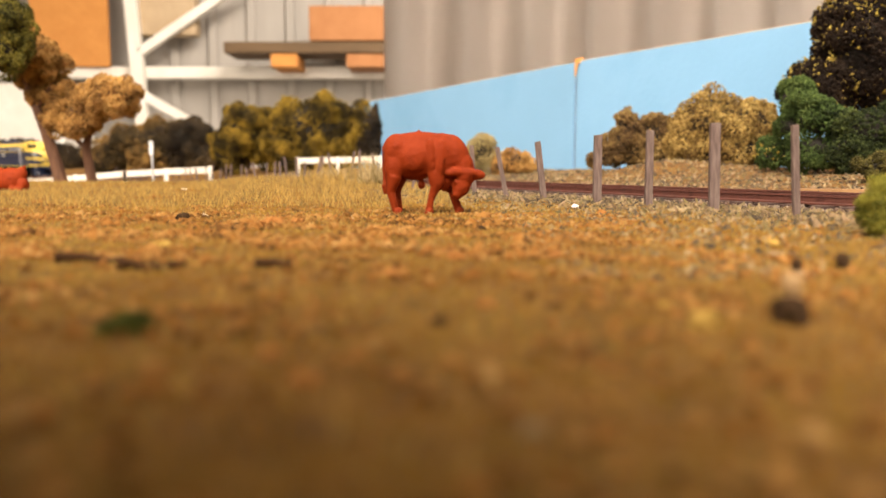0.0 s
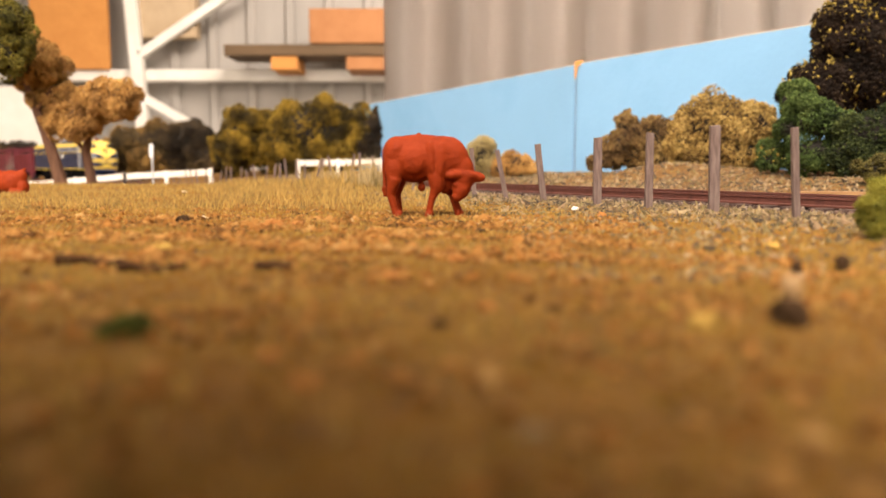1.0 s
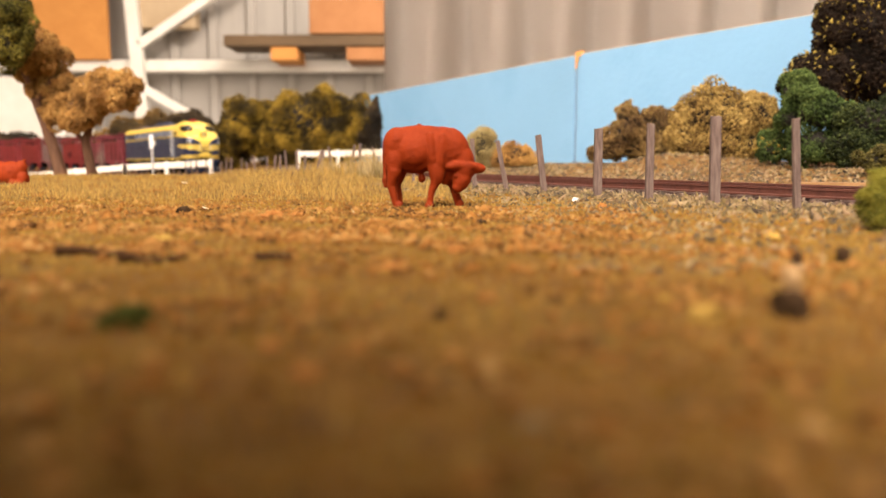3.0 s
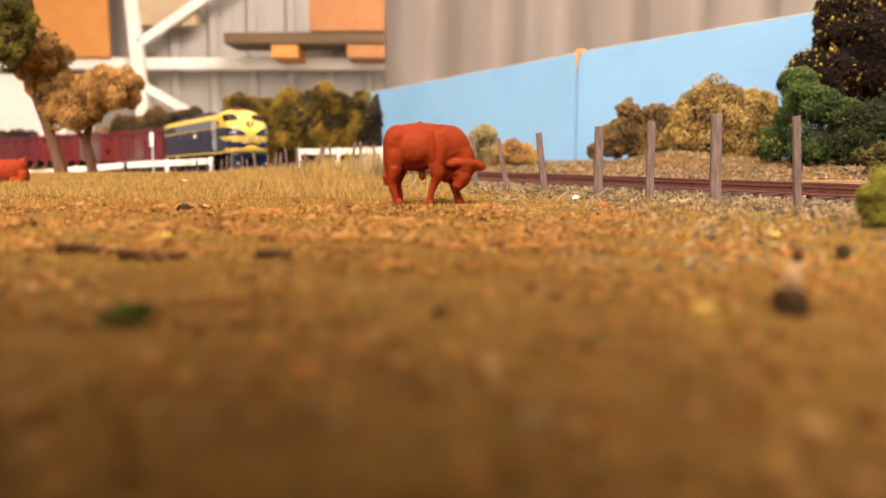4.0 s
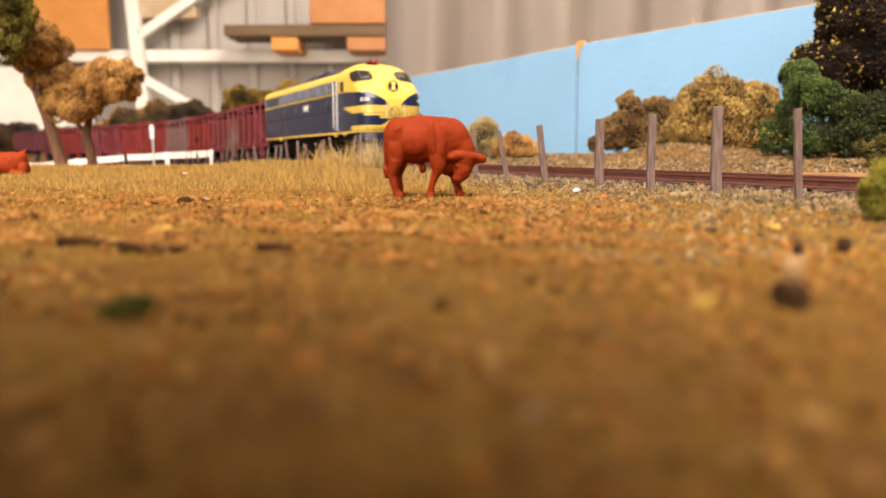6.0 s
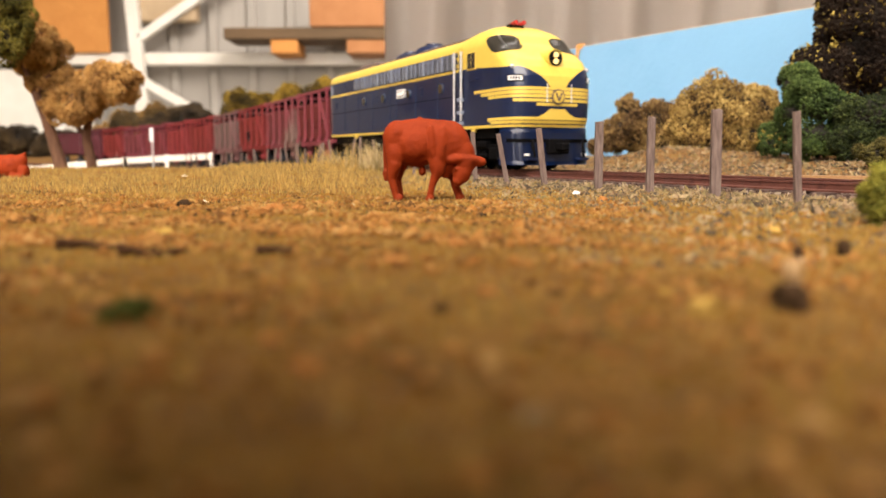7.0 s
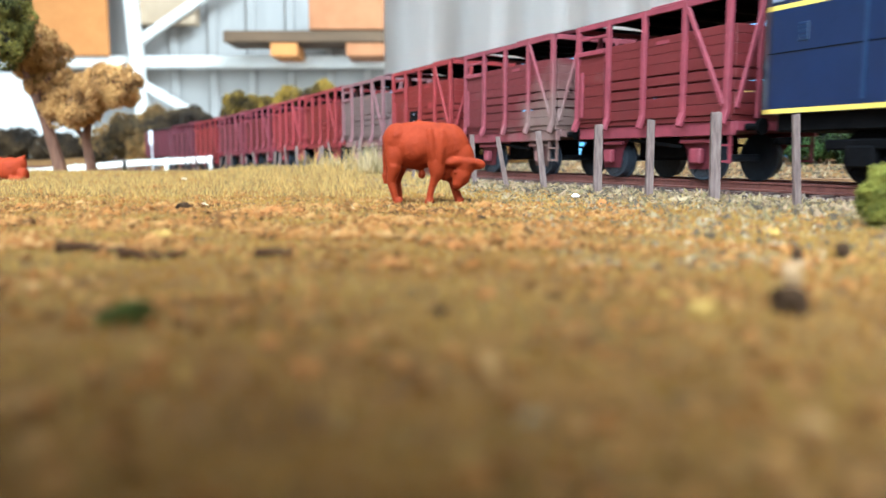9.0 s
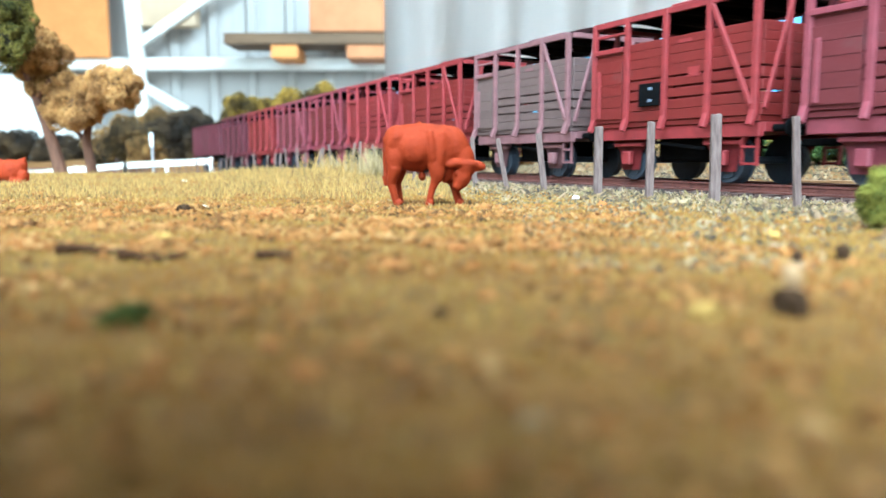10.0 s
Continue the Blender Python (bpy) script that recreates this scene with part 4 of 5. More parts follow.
def locomotive():
    top = thing("locomotive", Matrix(), "navy blue and gold model diesel locomotive on the track", "locomotive")
    zs = list(np.arange(13.5, 35.1, 0.19)) + list(np.arange(35.4, 40.61, 0.36)) + list(40.6 + 9.2 * np.sin(np.linspace(0.03, 1, 26) * math.pi / 2))
    ts = list(np.linspace(0, 1, 70)) + list(np.linspace(1, 2, 230))[1:] + list(np.linspace(2, 3, 70))[1:]
    bm = nb()
    grid = [[bm.verts.new(hull(float(z), t)) for t in ts] for z in zs]
    for a, b in zip(grid, grid[1:]):
        for i in range(len(ts) - 1):
            f = bm.faces.new((a[i], a[i + 1], b[i + 1], b[i]))
            f.material_index = livery(*f.calc_center_median())
    for a, b in zip(grid, grid[1:]):
        f = bm.faces.new((a[0], b[0], b[-1], a[-1]))
        f.material_index = 0
    bm.faces.new([bm.verts.new(v.co) for v in grid[0]])
    body = part("body", bm, [M_NAVY, M_YELLOW, M_ROOF], top, "navy and gold streamlined shell", smooth=False)
    for p in body.data.polygons:
        p.use_smooth = abs(p.normal.x) < 0.999
    # windscreens
    for s in (0, 1):
        a, b = (1.05, 1.45) if s == 0 else (1.55, 1.95)
        windscreen(a, b, s, body)
        shell_patch("wiper", np.linspace(40.6, 44.6, 6), lambda k, a=a, b=b: np.linspace((a + b) / 2 + 0.06 * (1 - k), (a + b) / 2 + 0.06 * (1 - k) + 0.012, 2), 0.4, M_SILVER, body)
        # number boards and marker lamps
        a, b = (1.125, 1.29) if s == 0 else (1.71, 1.875)
        shell_patch("number_board_frame", np.linspace(28.0, 30.3, 3), lambda k, a=a, b=b: np.linspace(a - 0.012, b + 0.012, 8), 0.15, M_BLACK, body)
        shell_patch("number_board", np.linspace(28.4, 29.9, 3), lambda k, a=a, b=b: np.linspace(a, b, 8), 0.3, M_PLATE, body, "white lit number board")
        for k in range(4):
            q = a + (b - a) * (0.16 + 0.19 * k)
            shell_patch("bar", np.linspace(28.7, 29.6, 3), lambda k2, q=q, w=(b - a) * 0.1: np.linspace(q, q + w, 3), 0.42, M_BLACK, body)
        p = hull(33.0, 1.2 if s == 0 else 1.8)
        part("marker_lamp", ball(nb(), p, 0.75, 2), M_SILVER, body)
        # handrails at the nose
        p, q = Vector(hull(27.4, 1.468 if s == 0 else 1.532)), Vector(hull(21.4, 1.468 if s == 0 else 1.532))
        part("grab_rail", rod(nb(), p + Vector((0.9, 0, 0)), q + Vector((0.9, 0, 0)), 0.18, seg=6), M_SILVER, body)
    # headlight
    c = Vector((93.0, 0, 36.0))
    hl = part("headlight", rod(nb(), c + Vector((-9, 0, 0)), c, 3.1, 2.9, 24), M_YELLOW, body)
    bm = rod(nb(), c + Vector((-0.5, 0, 0)), c + Vector((0.35, 0, 0)), 2.5, 2.5, 24)
    part("lamp_face", bm, M_BLACK, hl)
    for dz in (1.05, -1.05):
        part("lens", rod(nb(), c + Vector((0.2, 0, dz)), c + Vector((0.6, 0, dz)), 0.95, 0.9, 16), M_LAMP, hl, "lit headlight lens")
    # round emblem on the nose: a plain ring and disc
    e = Vector((94.7, 0, 23.3))
    em = part("emblem", rod(nb(), e, e + Vector((0.7, 0, 0)), 2.6, 2.5, 24), M_ROOF, body, "round dark-rimmed emblem")
    part("emblem_disc", rod(nb(), e + Vector((0.5, 0, 0)), e + Vector((0.9, 0, 0)), 2.0, 2.0, 24), M_YELLOW, em)
    for q in (-1, 1):
        part("emblem_bar", rod(nb(), e + Vector((0.95, q * 1.1, 1.3)), e + Vector((0.95, 0, -1.3)), 0.3, 0.3, 8), M_ROOF, em)
    for s in (-1, 1):
        y = s * 16.3
        # upper grilles
        for i in range(13):
            x0 = -59.2 + i * 8.46
            lo, hi = min(y, y + s * 0.25), max(y, y + s * 0.25)
            back = part("grille", box(nb(), (x0 + 0.3, lo, 35.3), (x0 + 8.2, hi, 40.7)), M_GLASS if i % 4 != 2 else M_GRILLE_BACK, body)
            bm = nb()
            for k in range(7):
                z = 35.5 + k * 0.77
                box(bm, (x0 + 0.3, min(y + s * 0.2, y + s * 0.6), z), (x0 + 8.2, max(y + s * 0.2, y + s * 0.6), z + 0.22))
            box(bm, (x0 + 3.8, min(y + s * 0.2, y + s * 0.66), 35.3), (x0 + 4.3, max(y + s * 0.2, y + s * 0.66), 40.7))
            box(bm, (x0 + (6.8 if i % 2 else 7.9), min(y + s * 0.2, y + s * 0.7), 35.2), (x0 + 8.46, max(y + s * 0.2, y + s * 0.7), 40.9))
            part("slats", bm, M_GRILLE, back)
        # panel seams
        for x in (-74.1, -54, -34, -12.2, -5.0, 15.6, 36.9):
            part("panel_strip", box(nb(), (x - 0.45, min(y, y + s * 0.16), 15.4), (x + 0.45, max(y, y + s * 0.16), 34)), M_NAVY_EDGE, body)
        part("panel_strip", box(nb(), (-74.6, min(y, y + s * 0.16), 35), (-73.7, max(y, y + s * 0.16), 41)), M_NAVY_EDGE, body)
        part("waist_seam", box(nb(), (REAR + 1, min(y, y + s * 0.1), 25.4), (53, max(y, y + s * 0.1), 25.62)), M_BLACK, body)
        for x in (-44.9, -19.9, 8.8, 40.1):
            pw = part("porthole", rod(nb(), (x, y - s * 0.2, 29.2), (x, y + s * 0.45, 29.2), 2.4, 2.2, 24), M_NAVY_EDGE, body)
            part("pane", rod(nb(), (x, y, 29.2), (x, y + s * 0.55, 29.2), 1.8, 1.75, 24), M_PORT, pw, "dark porthole glass with a brown reflection in its colour")
        for x in (-87.5, -28.5, 21.3):
            ht = part("hatch", box(nb(), (x - 1.2, min(y, y + s * 0.22), 27.3), (x + 1.2, max(y, y + s * 0.22), 30.9), bevel=0.12), M_NAVY_EDGE, body)
            for z in (27.7, 28.6, 29.5, 30.3):
                part("louvre", box(nb(), (x - 0.9, min(y, y + s * 0.34), z), (x + 0.9, max(y, y + s * 0.34), z + 0.34)), M_NAVY, ht)
        # plate with bars for its characters
        pl = part("plate", box(nb(), (-4.2, min(y, y + s * 0.25), 28.2), (5.4, max(y, y + s * 0.25), 31.7), bevel=0.1), M_PLATE, body, "white framed number plate")
        part("plate_field", box(nb(), (-3.8, min(y, y + s * 0.32), 28.6), (5.0, max(y, y + s * 0.32), 31.3)), M_NAVY, pl)
        for k in range(4):
            part("bar", box(nb(), (-3.2 + k * 2.0, min(y, y + s * 0.4), 29.0), (-1.7 + k * 2.0, max(y, y + s * 0.4), 30.9)), M_PLATE, pl)
        part("small_window", box(nb(), (-95.5, min(y, y + s * 0.2), 35.6), (-92.5, max(y, y + s * 0.2), 39.8), bevel=0.1), M_GRILLE, body)
        # cab door, rails and windows
        dr = part("cab_door", box(nb(), (54.8, min(y, y + s * 0.12), 15.6), (58.6, max(y, y + s * 0.12), 34.2), bevel=0.05), M_NAVY, body)
        part("door_top", box(nb(), (54.8, min(y, y + s * 0.12), 34.4), (58.6, max(y, y + s * 0.12), 42.6), bevel=0.05), M_YELLOW, dr)
        part("door_pane", box(nb(), (55.6, min(y, y + s * 0.25), 34.6), (57.9, max(y, y + s * 0.25), 40.2), bevel=0.1), M_GLASS, dr)
        for x in (53.2, 58.7):
            part("handrail", rod(nb(), (x, y + s * 1.0, 16.5), (x, y + s * 1.0, 41), 0.38, seg=8), M_SILVER, body)
        for z in (15.0, 18.9, 23.4):
            part("step_bracket", box(nb(), (55.6, min(y, y + s * 1.3), z), (59.3, max(y, y + s * 1.3), z + 1.2), bevel=0.1), M_GRILLE, body, "pale grey step")
        wn = part("cab_window", box(nb(), (61.6, min(y, y + s * 0.2), 33.9), (68.2, max(y, y + s * 0.2), 40.2), bevel=0.1), M_YELLOW, body)
        part("pane", box(nb(), (62.1, min(y, y + s * 0.3), 34.4), (64.9, max(y, y + s * 0.3), 39.7)), M_GLASS, wn)
        part("pane", box(nb(), (65.3, min(y, y + s * 0.3), 34.4), (67.7, max(y, y + s * 0.3), 39.7)), M_GLASS, wn)
        part("nose_step", box(nb(), (64, min(y, y + s * 0.4), 30.2), (70, max(y, y + s * 0.4), 30.7)), M_NAVY, body)
        for x in (-58.6, 51.0, 65.6):
            part("step_lamp", box(nb(), (x, min(y - s, y + s * 0.3), 12.9), (x + 1.7, max(y - s, y + s * 0.3), 13.6)), M_YELLOW, body)
    # roof: fans, hump and edge
    for x, r, h in ((-23, 7.5, 3.9), (2, 8.8, 4.4)):
        bm = nb()
        ball(bm, (x, -1.5, 46.6), (r, r, h), 3)
        fan = part("roof_fan", bm, M_NAVY, body, "domed navy roof fan", smooth=True)
        part("fan_cap", rod(nb(), (x, -1.5, 46.6 + h - 0.4), (x, -1.5, 46.6 + h + 0.3), r * 0.45, r * 0.4, 20), M_NAVY, fan)
    part("roof_hump", box(nb(), (-76, -8, 45.5), (-50, 8, 49.2), bevel=1.4), M_ROOF, body)
    part("roof_edge", box(nb(), (REAR + 2, -10.0, 45.2), (56, 10.0, 47.2), bevel=0.5), M_ROOF, body)
    for y in (-4.5, -1.5):
        part("horn", rod(nb(), (71, y, 49.5), (75.5, y, 49.7), 0.4, 0.8, 10), M_RED, body, "red roof horn")
    part("horn_bracket", box(nb(), (71, -6, 47.6), (73, 0, 49.3), bevel=0.2), M_BLACK, body)
    # pilot below the nose
    bm = nb()
    rows = []
    for z in np.linspace(1.8, 13.3, 8):
        xf = 93.4 + 1.4 * (13.3 - z) / 11.5
        row = []
        for a in np.linspace(0, math.pi, 40):
            c2, s2 = math.cos(a), math.sin(a)
            row.append(bm.verts.new((84.5 + (xf - 84.5) * abs(s2) ** 0.6, -16.0 * math.copysign(abs(c2) ** 0.6, c2), z)))
        rows.append(row)
    for a, b in zip(rows, rows[1:]):
        for i in range(39):
            bm.faces.new((a[i], a[i + 1], b[i + 1], b[i]))
    bmesh.ops.solidify(bm, geom=list(bm.faces), thickness=0.8)
    pilot = part("pilot", bm, M_NAVY, top, "navy pilot plate under the nose", smooth=True)
    # curved black band laid on the pilot in place of a shaded step recess
    bm = nb()
    rows = [[bm.verts.new((84.7 + 9.6 * abs(math.sin(a)) ** 0.6, -16.2 * math.copysign(abs(math.cos(a)) ** 0.6, math.cos(a)), z)) for a in np.linspace(0.25, math.pi - 0.25, 34)] for z in (9.2, 10.3)]
    for i in range(33):
        bm.faces.new((rows[0][i], rows[0][i + 1], rows[1][i + 1], rows[1][i]))
    bmesh.ops.solidify(bm, geom=list(bm.faces), thickness=0.5)
    part("step_band", bm, M_BLACK, pilot)
    part("coupler_pocket", box(nb(), (90, -4, 5.5), (96.4, 4, 10.2), bevel=0.3), M_BLACK, pilot)
    part("coupler", box(nb(), (92, -1.4, 6.6), (100.5, 1.4, 9.0), bevel=0.4), M_BLACK, pilot)
    for y in (-10, 10):
        part("air_hose", rod(nb(), (95.2, y, 10), (96.6, y * 0.95, 4.5), 0.5, 0.5, 8), M_BLACK, pilot)
        part("footstep", box(nb(), (91.8, y - 2, 3.4), (96.2, y + 2, 4.2), bevel=0.1), M_NAVY, pilot)
        part("jumper_plate", box(nb(), (93.2, y * 1.12 - 0.35, 4.8), (95.4, y * 1.12 + 0.35, 5.6)), M_PLATE, pilot)
    # underframe, tank and bogies
    part("underframe", box(nb(), (REAR + 2, -14, 10.5), (78, 14, 13.6), bevel=0.3), M_BLACK, top)
    bm = box(nb(), (-21, -13.5, 3.2), (21, 13.5, 11), bevel=1.2)
    tank = part("fuel_tank", bm, M_BLACK, top)
    for x in (-14, 9):
        part("gauge", rod(nb(), (x, -13.4, 9.4), (x, -13.9, 9.4), 0.5, 0.5, 12), M_SILVER, tank)
    for bx in (-56, 56):
        bog = part("bogie", box(nb(), (bx - 27, -7.2, 2.4), (bx + 27, 7.2, 9.6), bevel=0.6), M_BLACK, top)
        for s in (-1, 1):
            bm = nb()
            box(bm, (bx - 28, s * 12.4 - 1, 6.8), (bx + 28, s * 12.4 + 1, 8.8), bevel=0.3)
            for x in (-20, 0, 20):
                box(bm, (bx + x - 3, s * 12.6 - 1.2, 3.4), (bx + x + 3, s * 12.6 + 1.2, 7.6), bevel=0.4)
            for x in (-10, 10):
                box(bm, (bx + x - 5, s * 12.8 - 0.8, 4.2), (bx + x + 5, s * 12.8 + 0.8, 5.6), bevel=0.3)
                for q in (-3, 0, 3):
                    rod(bm, (bx + x + q, s * 12.8, 5.4), (bx + x + q, s * 12.8, 8.4), 0.9, 0.9, 8)
            part("side_frame", bm, M_BLACK, bog)
            part("brake_cylinder", rod(nb(), (bx + 9, s * 13.4, 8.6), (bx + 17, s * 13.4, 8.6), 1.5, 1.5, 12), M_BLACK, bog)
    for ob in top.children_recursive:
        for v in ob.data.vertices:
            v.co.x *= 0.964
            if v.co.z > 13 * MM:
                v.co.z = 13.6 * MM + (v.co.z - 13 * MM) * 0.988
    for bx in (-56, 56):
        for x in (-20, 0, 20):
            wheelset(top, (bx + x) * 0.964, 5.7, SHARED, M_BLACK)
    return top


# ---- cattle wagons ----
def dusted(m):
    """Mixes pale brown road dust over the low front end of a wagon's paint."""
    nt = m.node_tree
    b = nt.nodes["Principled BSDF"]
    paint = b.inputs["Base Color"].links[0].from_socket
    co = nt.nodes.new("ShaderNodeTexCoord")
    xyz = nt.nodes.new("ShaderNodeSeparateXYZ")
    nt.links.new(co.outputs["Object"], xyz.inputs[0])
    no = nt.nodes.new("ShaderNodeTexNoise")
    no.inputs["Scale"].default_value, no.inputs["Detail"].default_value = 120, 4
    nt.links.new(co.outputs["Object"], no.inputs["Vector"])
    total = no.outputs[0]
    for axis, lo, hi, span in (("X", -0.006, 0.022, 0.75), ("Z", 0.037, 0.018, 0.75)):
        mr = nt.nodes.new("ShaderNodeMapRange")
        mr.inputs["From Min"].default_value, mr.inputs["From Max"].default_value, mr.inputs["To Max"].default_value = lo, hi, span
        nt.links.new(xyz.outputs[axis], mr.inputs["Value"])
        add = nt.nodes.new("ShaderNodeMath")
        nt.links.new(total, add.inputs[0])
        nt.links.new(mr.outputs[0], add.inputs[1])
        total = add.outputs[0]
    mr = nt.nodes.new("ShaderNodeMapRange")
    mr.inputs["From Min"].default_value, mr.inputs["From Max"].default_value, mr.inputs["To Max"].default_value = 1.42, 2.0, 0.85
    nt.links.new(total, mr.inputs["Value"])
    mix = nt.nodes.new("ShaderNodeMix")
    mix.data_type = "RGBA"
    nt.links.new(mr.outputs[0], mix.inputs[0])
    nt.links.new(paint, mix.inputs[6])
    mix.inputs[7].default_value = (0.155, 0.105, 0.085, 1)
    nt.links.new(mix.outputs[2], b.inputs["Base Color"])
    return m


def wagon_paint(name, body, low):
    return (mat(name, [tuple(0.55 * c for c in body), tuple(0.72 * c for c in body), tuple(0.78 * c for c in body), (0.4 * body[0] + 0.04, 0.5 * body[1] + 0.026, 0.5 * body[2] + 0.024)], 70, 0.62, bump=0.15, bump_scale=600, stretch=(0.7, 0.7, 1.0)),
            # frame colour is lighter and pinker: light on the posts is included in it
            mat(name + "_frame", [tuple(0.8 * c for c in low), low, tuple(min(1, 1.2 * c) for c in low)], 300, 0.62, bump=0.15))


PAINTS = [wagon_paint("oxide_maroon", (0.120, 0.0080, 0.0080), (0.175, 0.027, 0.040)),
          wagon_paint("faded_plum", (0.122, 0.0145, 0.0175), (0.172, 0.033, 0.047)),
          wagon_paint("oxide_red", (0.160, 0.0080, 0.0045), (0.190, 0.018, 0.019)),
          wagon_paint("dusty_brown", (0.145, 0.092, 0.080), (0.175, 0.080, 0.082)),
          wagon_paint("crimson", (0.175, 0.0095, 0.0100), (0.225, 0.024, 0.028)),
          wagon_paint("dull_plum", (0.0816, 0.0114, 0.0199), (0.1083, 0.0186, 0.0293))]


PAINTS.append(tuple(dusted(m) for m in wagon_paint("dusty_plum", (0.122, 0.0140, 0.0165), (0.172, 0.033, 0.044))))


def cattle_wagon(paint, words, plate=False):
    """Slatted four-wheel wagon, 57 mm long, front towards +x."""
    pb, pf = paint
    top = thing("cattle_wagon", Matrix(), words, "wagon", "cattle wagons of the train")
    half, w = 27.6, 14.6
    fr = part("underframe", box(nb(), (-half, -12.5, 11.2), (half, 12.5, 13.4), bevel=0.2), pf, top)
    body = part("floor_pan", box(nb(), (-half, -w, 13.4), (half, w, 14.6), bevel=0.1), pb, top)
    # plain black block added to fill the gap below the floor with darkness
    part("brake_gear", box(nb(), (-11, -7, 4.6), (11, 7, 10.8), bevel=0.8), M_BLACK, fr)
    zs = [(14.7, 17.1), (17.2, 19.4), (19.85, 21.9), (22.4, 24.4), (24.85, 27.36), (27.40, 29.66), (29.70, 31.66), (31.70, 33.6)]
    for s in (-1, 1):
        y = s * w
        for i, (a, b) in enumerate(zs):
            part("plank", box(nb(), (-half, y - 0.45, a), (half, y + 0.45, b), bevel=0.1), pb, body)
        # lower gaps are closed along the rear half
        part("liner", box(nb(), (-half, min(y - s * 0.5, y - s * 0.8), 14.6), (2, max(y - s * 0.5, y - s * 0.8), 33.4)), pb, body)
        part("liner", box(nb(), (2, min(y - s * 0.5, y - s * 0.8), 27.0), (half, max(y - s * 0.5, y - s * 0.8), 33.4)), pb, body)
        part("liner", box(nb(), (2, min(y - s * 0.5, y - s * 0.8), 14.6), (half, max(y - s * 0.5, y - s * 0.8), 19.0)), pb, body)
        for i, x in enumerate((-half + 0.6, -13.8, 0, 13.8, half - 0.6)):
            bm = nb()
            box(bm, (x - 0.75, min(y, y + s * 1.2), 15.5), (x + 0.75, max(y, y + s * 1.2), 40.2), bevel=0.12)
            m = Matrix.Translation((x, y + s * 0.6, 15.6)) @ Matrix.Rotation(radians(s * 22), 4, "X")
            box(bm, (-0.75, -0.6, -3.4), (0.75, 0.6, 0.3), m, bevel=0.12)
            part("stanchion", bm, pf, body)
        part("top_rail", box(nb(), (-half, min(y, y + s * 1.0), 38.9), (half, max(y, y + s * 1.0), 40.3), bevel=0.12), pf, body)
        part("mid_rail", box(nb(), (-half, min(y, y + s * 0.7), 36.4), (-14.2, max(y, y + s * 0.7), 37.1), bevel=0.1), pf, body)
        # braces
        for xa, xb in ((14.8, 26.4),):
            a, b = Vector((xa, y + s * 1.0, 38.6)), Vector((xb, y + s * 1.0, 16.6))
            d = b - a
            m = Matrix.Translation((a + b) / 2) @ Matrix.Rotation(-math.atan2(d.z, d.x), 4, "Y")
            part("brace", box(nb(), (-d.length / 2, -0.35, -0.55), (d.length / 2, 0.35, 0.55), m, bevel=0.1), pf, body)
        # side door
        dr = part("door", box(nb(), (-26.4, min(y, y + s * 0.7), 15.8), (-15.6, max(y, y + s * 0.7), 30.0)), pb, body)
        for k in range(5):
            part("board", box(nb(), (-26.6, min(y, y + s * 0.95), 15.6 + 2.92 * k), (-15.4, max(y, y + s * 0.95), 18.4 + 2.92 * k), bevel=0.06), pb, dr)
        part("door_rail", box(nb(), (-26.8, min(y, y + s * 1.3), 32.2), (-15.2, max(y, y + s * 1.3), 33.4), bevel=0.12), pf, dr)
        part("door_post", box(nb(), (-25.2, min(y, y + s * 1.4), 16), (-24.0, max(y, y + s * 1.4), 28), bevel=0.12), pf, dr)
        # axle guards, boxes, steps
        for x in (-16, 16):
            bm = nb()
            f = [bm.verts.new((x + dx, s * 11.4, z)) for dx, z in ((-8.0, 11.4), (8.0, 11.4), (4.4, 7.2), (3.4, 2.6), (-3.4, 2.6), (-4.4, 7.2))]
            bm.faces.new(f)
            bmesh.ops.solidify(bm, geom=list(bm.faces), thickness=0.7)
            box(bm, (x - 1.6, s * 12.4 - 0.9, 3.9), (x + 1.6, s * 12.4 + 0.9, 7.4), bevel=0.35)
            box(bm, (x - 5.5, s * 12.2 - 0.6, 8.6), (x + 5.5, s * 12.2 + 0.6, 9.6), bevel=0.2)
            part("axle_guard", bm, pf, fr)
        part("solebar", box(nb(), (-half, s * 13.3 - 0.7, 10.2), (half, s * 13.3 + 0.7, 13.3), bevel=0.15), pf, fr)
        part("brake_lever", box(nb(), (-8, s * 12.6 - 0.3, 8.6), (10, s * 12.6 + 0.3, 9.3), Matrix.Rotation(radians(6), 4, "Y")), M_BLACK, fr)
        bm = nb()
        for x in (22.6, 26.6):
            box(bm, (x - 0.3, s * 13.2 - 0.3, 4), (x + 0.3, s * 13.2 + 0.3, 11.5))
        for z in (4.2, 7.8):
            box(bm, (22.4, s * 13.2 - 0.6, z), (26.8, s * 13.2 + 0.6, z + 0.5))
        part("ladder", bm, pf, fr)
        part("lettering_bar", box(nb(), (4.0, min(y, y + s * 0.52), 31.9), (8.4, max(y, y + s * 0.52), 32.7)), pf, body, "pale unreadable lettering")
        if plate:
            pl = part("board", box(nb(), (-8.6, min(y, y + s * 1.3), 18.2), (-1.2, max(y, y + s * 1.3), 23.6), bevel=0.1), M_BLACK, body, "black board with pale marks")
            for z in (19.2, 22.0):
                part("mark", box(nb(), (-5.0, min(y, y + s * 1.4), z), (-3.6, max(y, y + s * 1.4), z + 0.6)), M_GRILLE, pl)
            part("label_bar", box(nb(), (7.4, min(y, y + s * 0.55), 24.0), (11.0, max(y, y + s * 0.55), 26.2)), pf, body)
    for s in (-1, 1):
        x = s * half
